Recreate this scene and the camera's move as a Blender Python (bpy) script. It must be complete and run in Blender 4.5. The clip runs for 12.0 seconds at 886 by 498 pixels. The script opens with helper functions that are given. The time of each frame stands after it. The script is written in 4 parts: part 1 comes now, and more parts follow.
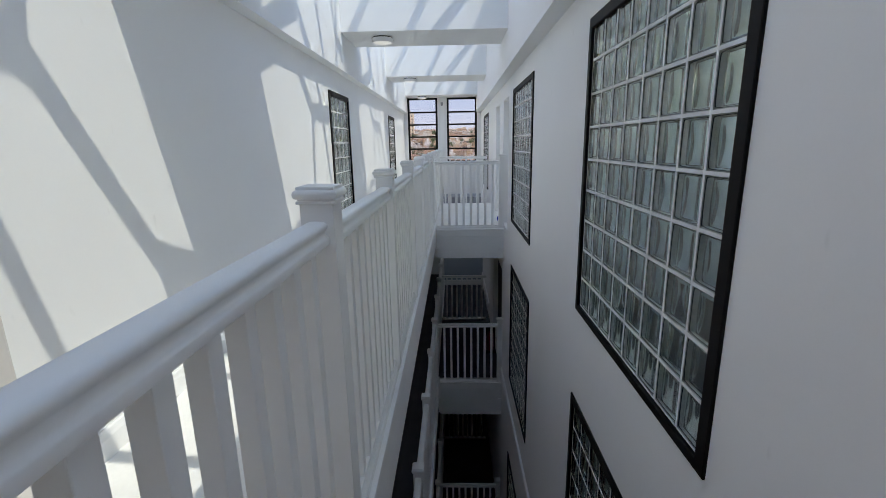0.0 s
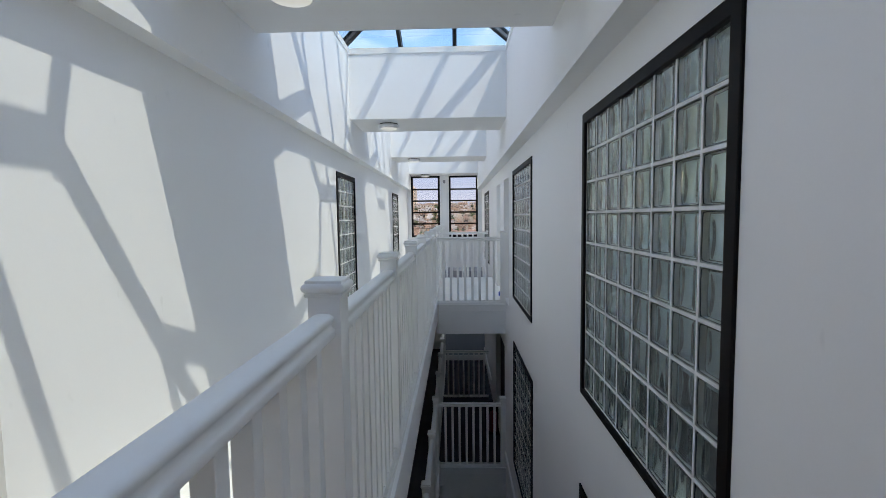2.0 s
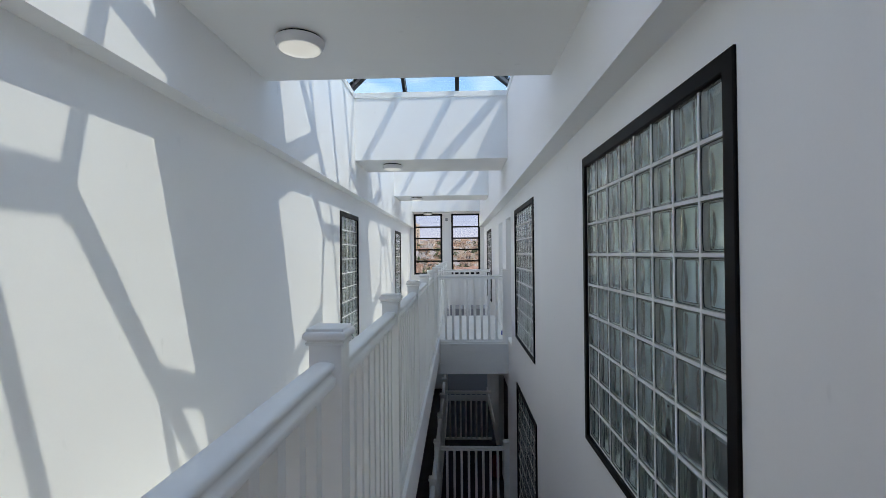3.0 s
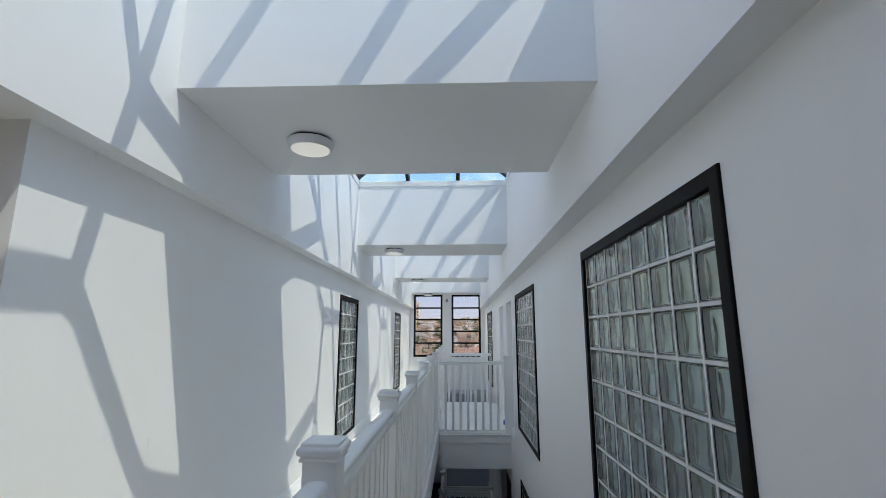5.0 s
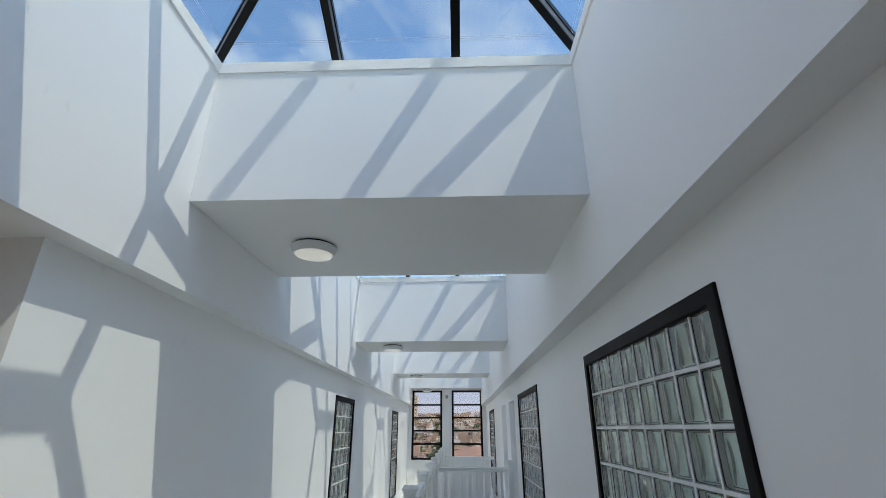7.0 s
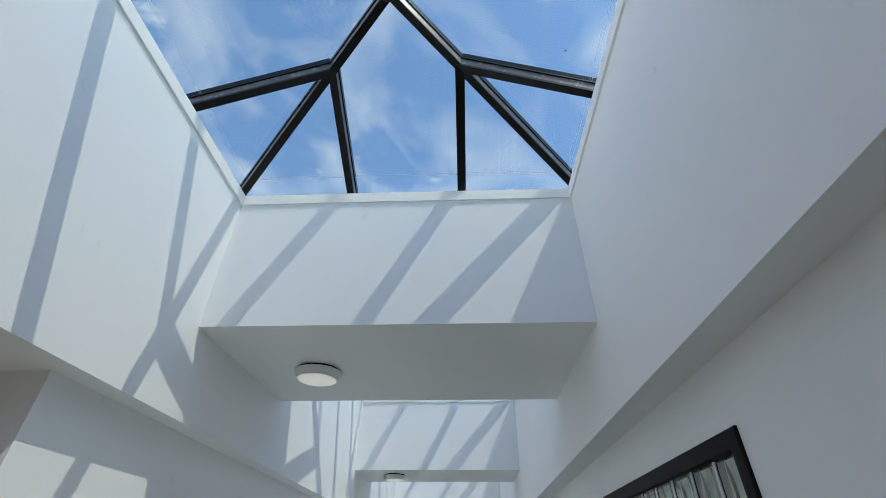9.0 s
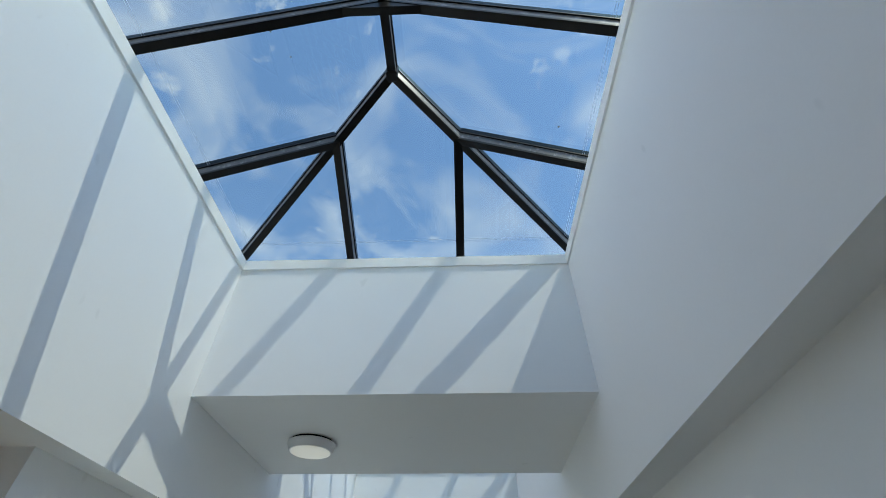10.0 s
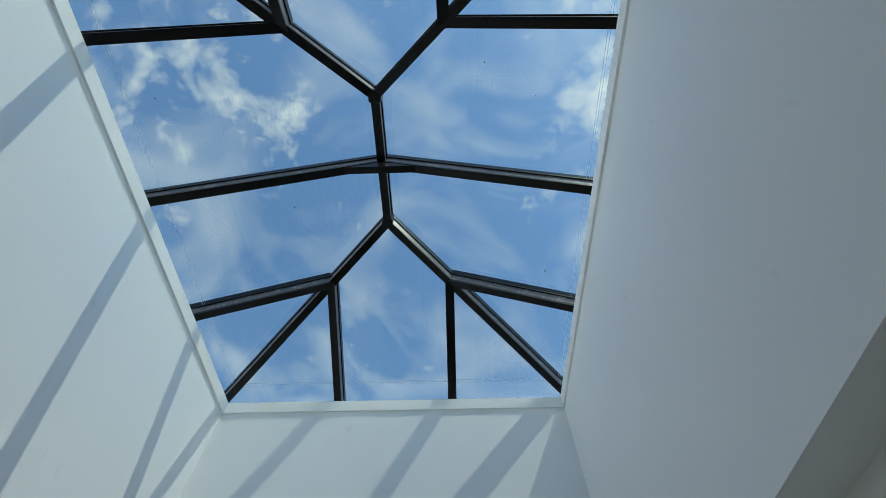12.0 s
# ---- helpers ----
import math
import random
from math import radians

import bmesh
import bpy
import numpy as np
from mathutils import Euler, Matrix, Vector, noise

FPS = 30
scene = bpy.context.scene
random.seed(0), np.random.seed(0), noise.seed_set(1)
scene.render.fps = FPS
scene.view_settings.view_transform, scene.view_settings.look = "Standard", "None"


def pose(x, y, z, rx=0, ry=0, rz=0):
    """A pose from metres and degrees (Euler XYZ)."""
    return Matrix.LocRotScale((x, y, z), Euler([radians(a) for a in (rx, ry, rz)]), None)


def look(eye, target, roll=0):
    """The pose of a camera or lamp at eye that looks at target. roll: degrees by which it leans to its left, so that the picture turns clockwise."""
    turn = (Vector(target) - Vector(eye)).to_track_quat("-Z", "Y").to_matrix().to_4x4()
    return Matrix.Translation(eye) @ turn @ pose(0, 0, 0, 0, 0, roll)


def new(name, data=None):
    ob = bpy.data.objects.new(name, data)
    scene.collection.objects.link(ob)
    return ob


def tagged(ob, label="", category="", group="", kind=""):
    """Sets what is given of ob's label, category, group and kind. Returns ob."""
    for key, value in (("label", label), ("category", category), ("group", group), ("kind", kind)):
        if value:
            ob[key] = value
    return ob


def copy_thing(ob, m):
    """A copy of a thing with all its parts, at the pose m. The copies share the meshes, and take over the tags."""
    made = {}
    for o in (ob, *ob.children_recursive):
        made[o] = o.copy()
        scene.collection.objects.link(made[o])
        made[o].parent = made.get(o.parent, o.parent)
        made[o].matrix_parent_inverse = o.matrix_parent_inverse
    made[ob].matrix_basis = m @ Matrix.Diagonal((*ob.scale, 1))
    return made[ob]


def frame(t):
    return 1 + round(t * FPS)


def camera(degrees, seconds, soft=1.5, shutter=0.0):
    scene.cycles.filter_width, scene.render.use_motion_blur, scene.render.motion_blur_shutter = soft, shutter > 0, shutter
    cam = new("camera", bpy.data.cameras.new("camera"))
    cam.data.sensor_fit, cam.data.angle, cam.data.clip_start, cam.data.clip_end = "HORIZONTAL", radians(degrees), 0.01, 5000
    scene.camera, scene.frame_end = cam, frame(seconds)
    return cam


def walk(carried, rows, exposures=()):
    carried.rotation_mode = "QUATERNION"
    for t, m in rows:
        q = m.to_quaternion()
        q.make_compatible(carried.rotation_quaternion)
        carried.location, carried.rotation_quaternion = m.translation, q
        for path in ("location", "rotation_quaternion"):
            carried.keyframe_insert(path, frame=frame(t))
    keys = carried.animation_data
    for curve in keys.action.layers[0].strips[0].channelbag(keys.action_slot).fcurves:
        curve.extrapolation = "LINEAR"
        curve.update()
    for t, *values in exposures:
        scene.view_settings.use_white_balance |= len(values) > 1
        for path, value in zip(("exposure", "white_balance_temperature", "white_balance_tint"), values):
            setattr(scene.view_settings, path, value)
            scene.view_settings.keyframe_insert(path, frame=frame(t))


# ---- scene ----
cam = camera(89.0, 12.0, soft=0.7)
PATH = [
    (0, (0.077, 0.027, 1.332), (0.023, 1.975, 0.879), -1.0),
    (0.5, (0.077, 0.016, 1.347), (0.024, 1.98, 0.971), -0.9),
    (1, (0.075, 0.012, 1.365), (0.024, 1.989, 1.069), -0.8),
    (1.5, (0.077, 0.002, 1.379), (0.022, 1.99, 1.163), -0.8),
    (2, (0.073, -0.005, 1.399), (0.016, 1.989, 1.259), -0.7),
    (2.5, (0.074, -0.01, 1.413), (0.013, 1.988, 1.352), -0.6),
    (3, (0.075, -0.016, 1.433), (0.009, 1.983, 1.454), -0.5),
    (5, (0.074, -0.04, 1.52), (0.009, 1.925, 1.885), 0.0),
    (5.5, (0.073, -0.044, 1.544), (0.014, 1.904, 1.992), -0.0),
    (6, (0.072, -0.056, 1.565), (0.016, 1.868, 2.108), -0.1),
    (6.5, (0.07, -0.065, 1.591), (0.014, 1.829, 2.231), -0.1),
    (7, (0.072, -0.075, 1.612), (0.013, 1.782, 2.354), -0.1),
    (9, (0.067, -0.14, 1.68), (-0.01, 1.483, 2.845), 0.5),
    (9.5, (0.067, -0.162, 1.694), (-0.011, 1.384, 2.96), 0.6),
    (10, (0.066, -0.185, 1.706), (0.001, 1.276, 3.07), 0.5),
    (10.5, (0.076, -0.201, 1.715), (0.023, 1.162, 3.178), 0.5),
    (11, (0.086, -0.228, 1.728), (0.04, 1.034, 3.28), 0.6),
    (11.5, (0.079, -0.247, 1.728), (0.047, 0.904, 3.363), 0.2),
    (12, (0.093, -0.259, 1.728), (0.061, 0.765, 3.446), 0.2),
]
scene.cycles.diffuse_bounces, scene.cycles.max_bounces = 10, 16
EXPOSURES = [(0, 3.07, 10250, 18), (3, 3.04, 10100, 17), (5.5, 2.92, 10100, 15), (7, 2.77, 10050, 14), (9.5, 2.70, 10000, 11), (12, 2.36, 9850, 4.5)]
walk(cam, [(t, look(eye, target, roll)) for t, eye, target, roll in PATH], EXPOSURES)

# ---- sky and sun ----
SUN_WAY = Vector((-0.469, 0.279, -1.0)).normalized()
SUN_STRENGTH, SKY_STRENGTH = 0.37, 0.15

world = bpy.data.worlds.new("sky")
scene.world = world
world.use_nodes = True
wn, wl = world.node_tree.nodes, world.node_tree.links
wn.clear()
sky = wn.new("ShaderNodeTexSky")
sky.sky_type = "NISHITA"
sky.sun_disc = False
sky.sun_elevation = math.asin(-SUN_WAY.z)
sky.sun_rotation = math.atan2(-SUN_WAY.x, -SUN_WAY.y)
sky.altitude = 1200
sky.air_density, sky.dust_density, sky.ozone_density = 1.0, 0.5, 1.2


def wnode(kind, op=None, **values):
    n = wn.new(kind)
    if op:
        n.operation = op
    for key, v in values.items():
        n.inputs[int(key[1:]) if key[1:].isdigit() else key.replace("_", " ")].default_value = v
    return n


# clouds lie on a level sheet overhead: the sky's direction divided by its height
wc = wnode("ShaderNodeTexCoord")
ws = wnode("ShaderNodeSeparateXYZ")
wh = wnode("ShaderNodeMath", "ADD", i1=0.15)
wx, wy = wnode("ShaderNodeMath", "DIVIDE"), wnode("ShaderNodeMath", "DIVIDE")
wv = wnode("ShaderNodeCombineXYZ")
wl.new(wc.outputs["Generated"], ws.inputs[0])
wl.new(ws.outputs["Z"], wh.inputs[0])
for half, axis in ((wx, "X"), (wy, "Y")):
    wl.new(ws.outputs[axis], half.inputs[0])
    wl.new(wh.outputs[0], half.inputs[1])
    wl.new(half.outputs[0], wv.inputs[axis])
puffs = wnode("ShaderNodeTexNoise", Scale=8.0, Detail=14.0, Roughness=0.66, Distortion=0.25)
veil = wnode("ShaderNodeTexNoise", Scale=2.6, Detail=6.0, Roughness=0.55, Distortion=2.0)
wl.new(wv.outputs[0], puffs.inputs["Vector"])
wl.new(wv.outputs[0], veil.inputs["Vector"])
density = puffs.outputs["Fac"]
for centre, stretch, amount in (((-0.43, 0.16, 0), (1.0, 1.0, 1), 0.13), ((0.27, 0.08, 0), (2.2, 0.9, 1), 0.18), ((0.9, -0.7, 0), (0.6, 0.6, 1), 0.12), ((-1.1, 1.3, 0), (0.5, 0.5, 1), 0.12)):
    off = wnode("ShaderNodeVectorMath", "SUBTRACT", i1=centre)
    mul = wnode("ShaderNodeVectorMath", "MULTIPLY", i1=stretch)
    length = wnode("ShaderNodeVectorMath", "LENGTH")
    near = wnode("ShaderNodeMapRange", From_Min=0.36, From_Max=0.04, To_Max=amount)
    near.interpolation_type = "SMOOTHSTEP"
    add = wnode("ShaderNodeMath", "ADD")
    wl.new(wv.outputs[0], off.inputs[0])
    wl.new(off.outputs[0], mul.inputs[0])
    wl.new(mul.outputs[0], length.inputs[0])
    wl.new(length.outputs["Value"], near.inputs["Value"])
    wl.new(density, add.inputs[0])
    wl.new(near.outputs["Result"], add.inputs[1])
    density = add.outputs[0]
puff = wnode("ShaderNodeMapRange", From_Min=0.60, From_Max=0.80, To_Max=0.60)
thin = wnode("ShaderNodeMapRange", From_Min=0.43, From_Max=0.72, To_Max=0.28)
both = wnode("ShaderNodeMath", "MAXIMUM")
cm = wn.new("ShaderNodeMix")
cm.data_type = "RGBA"
cm.inputs["B"].default_value = (8.0, 5.7, 4.9, 1)
bg = wnode("ShaderNodeBackground", Strength=SKY_STRENGTH)
wo = wnode("ShaderNodeOutputWorld")
wl.new(density, puff.inputs["Value"])
wl.new(veil.outputs["Fac"], thin.inputs["Value"])
wl.new(puff.outputs["Result"], both.inputs[0])
wl.new(thin.outputs["Result"], both.inputs[1])
wl.new(both.outputs[0], cm.inputs["Factor"])
wl.new(sky.outputs["Color"], cm.inputs["A"])
wl.new(cm.outputs["Result"], bg.inputs["Color"])
wl.new(bg.outputs["Background"], wo.inputs["Surface"])

sun_data = bpy.data.lights.new("sun", "SUN")
sun_data.energy, sun_data.angle, sun_data.color = SUN_STRENGTH, radians(0.32), (0.64, 0.84, 1.0)
sun = new("sun", sun_data)
sun.matrix_world = look((0, 0, 0), SUN_WAY)


# ---- materials ----
def material(name, base, rough=0.5, metal=0.0, vary=0.06, scale=3.0, fine=60.0, bump=0.05, spec=0.5, stain=None, stain_at=0.7, by_object=0.0, marks=None, stretch=(1, 1, 1)):
    """Paint, stone, metal: a base colour broken up at two scales, with fine relief."""
    m = bpy.data.materials.new(name)
    m.use_nodes = True
    n, k = m.node_tree.nodes, m.node_tree.links
    p = n["Principled BSDF"]
    tc = n.new("ShaderNodeTexCoord")
    mp = n.new("ShaderNodeMapping")
    mp.inputs["Scale"].default_value = stretch
    k.new(tc.outputs["Object"], mp.inputs["Vector"])
    big = n.new("ShaderNodeTexNoise")
    big.inputs["Scale"].default_value, big.inputs["Detail"].default_value = scale, 5.0
    small = n.new("ShaderNodeTexNoise")
    small.inputs["Scale"].default_value, small.inputs["Detail"].default_value = fine, 3.0
    k.new(mp.outputs["Vector"], big.inputs["Vector"])
    k.new(mp.outputs["Vector"], small.inputs["Vector"])
    mixed = n.new("ShaderNodeMath")
    mixed.operation = "MULTIPLY_ADD"
    mixed.inputs[1].default_value = 0.35
    k.new(small.outputs["Fac"], mixed.inputs[0])
    k.new(big.outputs["Fac"], mixed.inputs[2])
    ramp = n.new("ShaderNodeValToRGB")
    e = ramp.color_ramp.elements
    e[0].position, e[0].color = 0.35, (*[c * (1 - vary) for c in base], 1)
    e[1].position, e[1].color = 1.0, (*[min(1, c * (1 + vary)) for c in base], 1)
    k.new(mixed.outputs[0], ramp.inputs["Fac"])
    colour = ramp.outputs["Color"]
    if stain:
        spots = n.new("ShaderNodeTexNoise")
        spots.inputs["Scale"].default_value, spots.inputs["Detail"].default_value = scale * 2.3, 8.0
        spots.inputs["Roughness"].default_value = 0.7
        k.new(mp.outputs["Vector"], spots.inputs["Vector"])
        cut = n.new("ShaderNodeMapRange")
        cut.inputs["From Min"].default_value, cut.inputs["From Max"].default_value = stain_at, stain_at + 0.12
        k.new(spots.outputs["Fac"], cut.inputs["Value"])
        over = n.new("ShaderNodeMix")
        over.data_type = "RGBA"
        over.inputs["B"].default_value = (*stain, 1)
        k.new(cut.outputs["Result"], over.inputs["Factor"])
        k.new(colour, over.inputs["A"])
        colour = over.outputs["Result"]
    if marks:
        dots = n.new("ShaderNodeTexNoise")
        dots.inputs["Scale"].default_value, dots.inputs["Detail"].default_value = 7.0, 2.0
        mk = n.new("ShaderNodeMapping")
        mk.inputs["Scale"].default_value = (1.0, 1.6, 0.8)
        k.new(tc.outputs["Object"], mk.inputs["Vector"])
        k.new(mk.outputs["Vector"], dots.inputs["Vector"])
        lim = n.new("ShaderNodeMapRange")
        lim.inputs["From Min"].default_value, lim.inputs["From Max"].default_value = 0.72, 0.78
        lim.inputs["To Max"].default_value = 0.16
        k.new(dots.outputs["Fac"], lim.inputs["Value"])
        scuff = n.new("ShaderNodeMix")
        scuff.data_type = "RGBA"
        scuff.inputs["B"].default_value = (*marks, 1)
        k.new(lim.outputs["Result"], scuff.inputs["Factor"])
        k.new(colour, scuff.inputs["A"])
        colour = scuff.outputs["Result"]
    if by_object:
        info = n.new("ShaderNodeObjectInfo")
        amount = n.new("ShaderNodeMapRange")
        amount.inputs["To Min"].default_value, amount.inputs["To Max"].default_value = 1 - by_object, 1 + by_object
        k.new(info.outputs["Random"], amount.inputs["Value"])
        tint = n.new("ShaderNodeVectorMath")
        tint.operation = "SCALE"
        k.new(colour, tint.inputs[0])
        k.new(amount.outputs["Result"], tint.inputs["Scale"])
        colour = tint.outputs["Vector"]
    k.new(colour, p.inputs["Base Color"])
    rr = n.new("ShaderNodeMapRange")
    rr.inputs["To Min"].default_value, rr.inputs["To Max"].default_value = max(0.02, rough - 0.08), min(1, rough + 0.08)
    k.new(big.outputs["Fac"], rr.inputs["Value"])
    k.new(rr.outputs["Result"], p.inputs["Roughness"])
    p.inputs["Metallic"].default_value = metal
    p.inputs["Specular IOR Level"].default_value = spec
    if bump:
        b = n.new("ShaderNodeBump")
        b.inputs["Strength"].default_value, b.inputs["Distance"].default_value = bump, 0.004
        k.new(mixed.outputs[0], b.inputs["Height"])
        k.new(b.outputs["Normal"], p.inputs["Normal"])
    return m


def glass(name, tint, rough=0.0, wave=0.0, ior=1.5):
    m = bpy.data.materials.new(name)
    m.use_nodes = True
    n, k = m.node_tree.nodes, m.node_tree.links
    p = n["Principled BSDF"]
    p.inputs["Base Color"].default_value = (*tint, 1)
    p.inputs["Transmission Weight"].default_value = 1.0
    p.inputs["Roughness"].default_value = rough
    p.inputs["IOR"].default_value = ior
    if wave:
        tc = n.new("ShaderNodeTexCoord")
        info = n.new("ShaderNodeObjectInfo")
        shift = n.new("ShaderNodeVectorMath")
        shift.operation = "MULTIPLY_ADD"
        shift.inputs[1].default_value = (31.0, 17.0, 23.0)
        drawn = n.new("ShaderNodeVectorMath")
        drawn.operation = "MULTIPLY"
        drawn.inputs[1].default_value = (1.0, 2.6, 0.75)
        k.new(tc.outputs["Object"], drawn.inputs[0])
        k.new(info.outputs["Random"], shift.inputs[0])
        k.new(drawn.outputs["Vector"], shift.inputs[2])
        w = n.new("ShaderNodeTexNoise")
        w.inputs["Scale"].default_value, w.inputs["Detail"].default_value = 6.0, 0.0
        w.inputs["Distortion"].default_value = 0.8
        k.new(shift.outputs["Vector"], w.inputs["Vector"])
        b = n.new("ShaderNodeBump")
        b.inputs["Strength"].default_value, b.inputs["Distance"].default_value = wave, 0.05
        k.new(w.outputs["Fac"], b.inputs["Height"])
        k.new(b.outputs["Normal"], p.inputs["Normal"])
    return m


def thin_glass(name, tint):
    """Window glass: light goes straight through, tinted, and part of it is mirrored."""
    m = bpy.data.materials.new(name)
    m.use_nodes = True
    n, k = m.node_tree.nodes, m.node_tree.links
    n.clear()
    clear, gloss, mix = n.new("ShaderNodeBsdfTransparent"), n.new("ShaderNodeBsdfGlossy"), n.new("ShaderNodeMixShader")
    edge, out = n.new("ShaderNodeFresnel"), n.new("ShaderNodeOutputMaterial")
    clear.inputs["Color"].default_value = (*tint, 1)
    gloss.inputs["Roughness"].default_value = 0.0
    edge.inputs["IOR"].default_value = 1.45
    k.new(edge.outputs["Fac"], mix.inputs["Fac"])
    k.new(clear.outputs["BSDF"], mix.inputs[1])
    k.new(gloss.outputs["BSDF"], mix.inputs[2])
    k.new(mix.outputs["Shader"], out.inputs["Surface"])
    return m


def clear_sheet(name):
    m = bpy.data.materials.new(name)
    m.use_nodes = True
    n, k = m.node_tree.nodes, m.node_tree.links
    n.clear()
    k.new(n.new("ShaderNodeBsdfTransparent").outputs["BSDF"], n.new("ShaderNodeOutputMaterial").inputs["Surface"])
    return m


WALL = material("white_wall_paint", (0.899, 0.894, 0.882), 0.55, vary=0.02, scale=1.1, fine=120, bump=0.10, spec=0.35, stain=(0.80, 0.80, 0.785), stain_at=0.70, marks=(0.55, 0.55, 0.53))
GLOSS = material("white_gloss_paint", (0.90, 0.90, 0.89), 0.45, vary=0.025, scale=4, fine=40, bump=0.08, spec=0.32)
FLOOR = material("dusty_white_floor", (0.84, 0.83, 0.80), 0.6, vary=0.08, scale=2.0, fine=45, bump=0.12, stain=(0.30, 0.28, 0.25), stain_at=0.66)
CARPET = material("charcoal_carpet", (0.085, 0.081, 0.083), 0.95, vary=0.25, scale=3, fine=260, bump=0.4, spec=0.1)
# the gloom at the foot of the void is put into this floor colour
BLACKFLOOR = material("void_dark_floor", (0.02, 0.02, 0.021), 0.8, vary=0.2, scale=3, fine=200, bump=0.2, spec=0.2)
BLACK = material("black_frame_paint", (0.0025, 0.0025, 0.003), 0.55, spec=0.15, vary=0.2, scale=6, fine=90, bump=0.06)
BLACKBAR = material("black_skylight_metal", (0.003, 0.003, 0.0035), 0.35, vary=0.3, scale=7, fine=80, bump=0.08, spec=0.25)
SCUFFED = material("scuffed_grey_metal", (0.07, 0.07, 0.075), 0.35, vary=0.5, scale=9, fine=110, bump=0.15, stain=(0.26, 0.26, 0.27), stain_at=0.56)
# beige paint, pushed warmer to carry the warm light of the lobby
BEIGE = material("warm_lit_beige_paint", (0.78, 0.61, 0.49), 0.6, vary=0.03, scale=1.1, fine=120, bump=0.08, spec=0.3)
MORTAR = material("white_mortar", (0.84, 0.85, 0.84), 0.8, vary=0.05, scale=8, fine=160, bump=0.25, spec=0.2)
ROOMPAINT = material("grey_room_paint", (0.52, 0.62, 0.655), 0.8, vary=0.05, scale=1.0, fine=60, bump=0.05)
LAMPWHITE = material("white_lamp_plastic", (0.75, 0.75, 0.76), 0.4, vary=0.02, scale=5, fine=60, bump=0.03)
GREYPLASTIC = material("grey_plastic", (0.34, 0.34, 0.35), 0.5, vary=0.05, scale=8, fine=80, bump=0.03)
BLUEPLASTIC = material("blue_plastic", (0.02, 0.10, 0.55), 0.35, vary=0.05, scale=8, fine=80, bump=0.03)
PANE = thin_glass("clear_glass", (0.34, 0.36, 0.39))
ROOFGLASS = thin_glass("blue_tinted_glass", (0.132, 0.252, 0.345))
OUTERGLASS = clear_sheet("outer_face_of_glass")
BLOCKGLASS = glass("wavy_glass_block", (0.68, 0.84, 0.82), 0.08, wave=0.06)
BLOCKRIM = material("dark_glass_rim", (0.018, 0.024, 0.023), 0.2, vary=0.2, scale=9, fine=80, bump=0.03)
BLOCKEDGE = glass("glass_block_edge", (0.24, 0.30, 0.29), 0.10)
DIFFUSER = material("opal_diffuser", (0.85, 0.85, 0.84), 0.35, vary=0.01, scale=5, fine=60, bump=0.0)
DIFFUSER.node_tree.nodes["Principled BSDF"].inputs["Emission Color"].default_value = (0.72, 0.88, 1, 1)
DIFFUSER.node_tree.nodes["Principled BSDF"].inputs["Emission Strength"].default_value = 0.05


# ---- mesh helpers ----
def box(bm, x0, x1, y0, y1, z0, z1, bevel=0.0):
    vs = [bm.verts.new((x, y, z)) for x in (x0, x1) for y in (y0, y1) for z in (z0, z1)]
    fs = [bm.faces.new([vs[i] for i in q]) for q in ((0, 1, 3, 2), (4, 6, 7, 5), (0, 4, 5, 1), (2, 3, 7, 6), (0, 2, 6, 4), (1, 5, 7, 3))]
    if bevel:
        bmesh.ops.bevel(bm, geom=list({e for f in fs for e in f.edges}), offset=bevel, segments=2, affect="EDGES", profile=0.5)
    return bm


def boxed(*a, bevel=0.0):
    return box(bmesh.new(), *a, bevel=bevel)


def square_loft(bm, cx, cy, rings):
    """A square turned shape: rings of (half width, height) from the bottom up."""
    rows = [[bm.verts.new((cx + sx * h, cy + sy * h, z)) for sx, sy in ((-1, -1), (1, -1), (1, 1), (-1, 1))] for h, z in rings]
    bm.faces.new(rows[0][::-1])
    for a, b in zip(rows, rows[1:]):
        for i in range(4):
            bm.faces.new((a[i], a[(i + 1) % 4], b[(i + 1) % 4], b[i]))
    bm.faces.new(rows[-1])
    return bm


def extrude(bm, profile, a, b, axis="y"):
    """A closed profile of (across, up) drawn from a to b along y or x."""
    put = (lambda u, v, w: (u, w, v)) if axis == "y" else (lambda u, v, w: (w, u, v))
    p = [bm.verts.new(put(u, v, a)) for u, v in profile]
    q = [bm.verts.new(put(u, v, b)) for u, v in profile]
    n = len(profile)
    for i in range(n):
        bm.faces.new((p[i], p[(i + 1) % n], q[(i + 1) % n], q[i]))
    bm.faces.new(p[::-1])
    bm.faces.new(q)
    return bm


def turned(bm, rings, cx=0, cy=0, n=40):
    rows = [[bm.verts.new((cx + r * math.cos(2 * math.pi * i / n), cy + r * math.sin(2 * math.pi * i / n), z)) for i in range(n)] for r, z in rings]
    for a, b in zip(rows, rows[1:]):
        for i in range(n):
            bm.faces.new((a[i], a[(i + 1) % n], b[(i + 1) % n], b[i]))
    bm.faces.new(rows[0][::-1])
    bm.faces.new(rows[-1])
    return bm


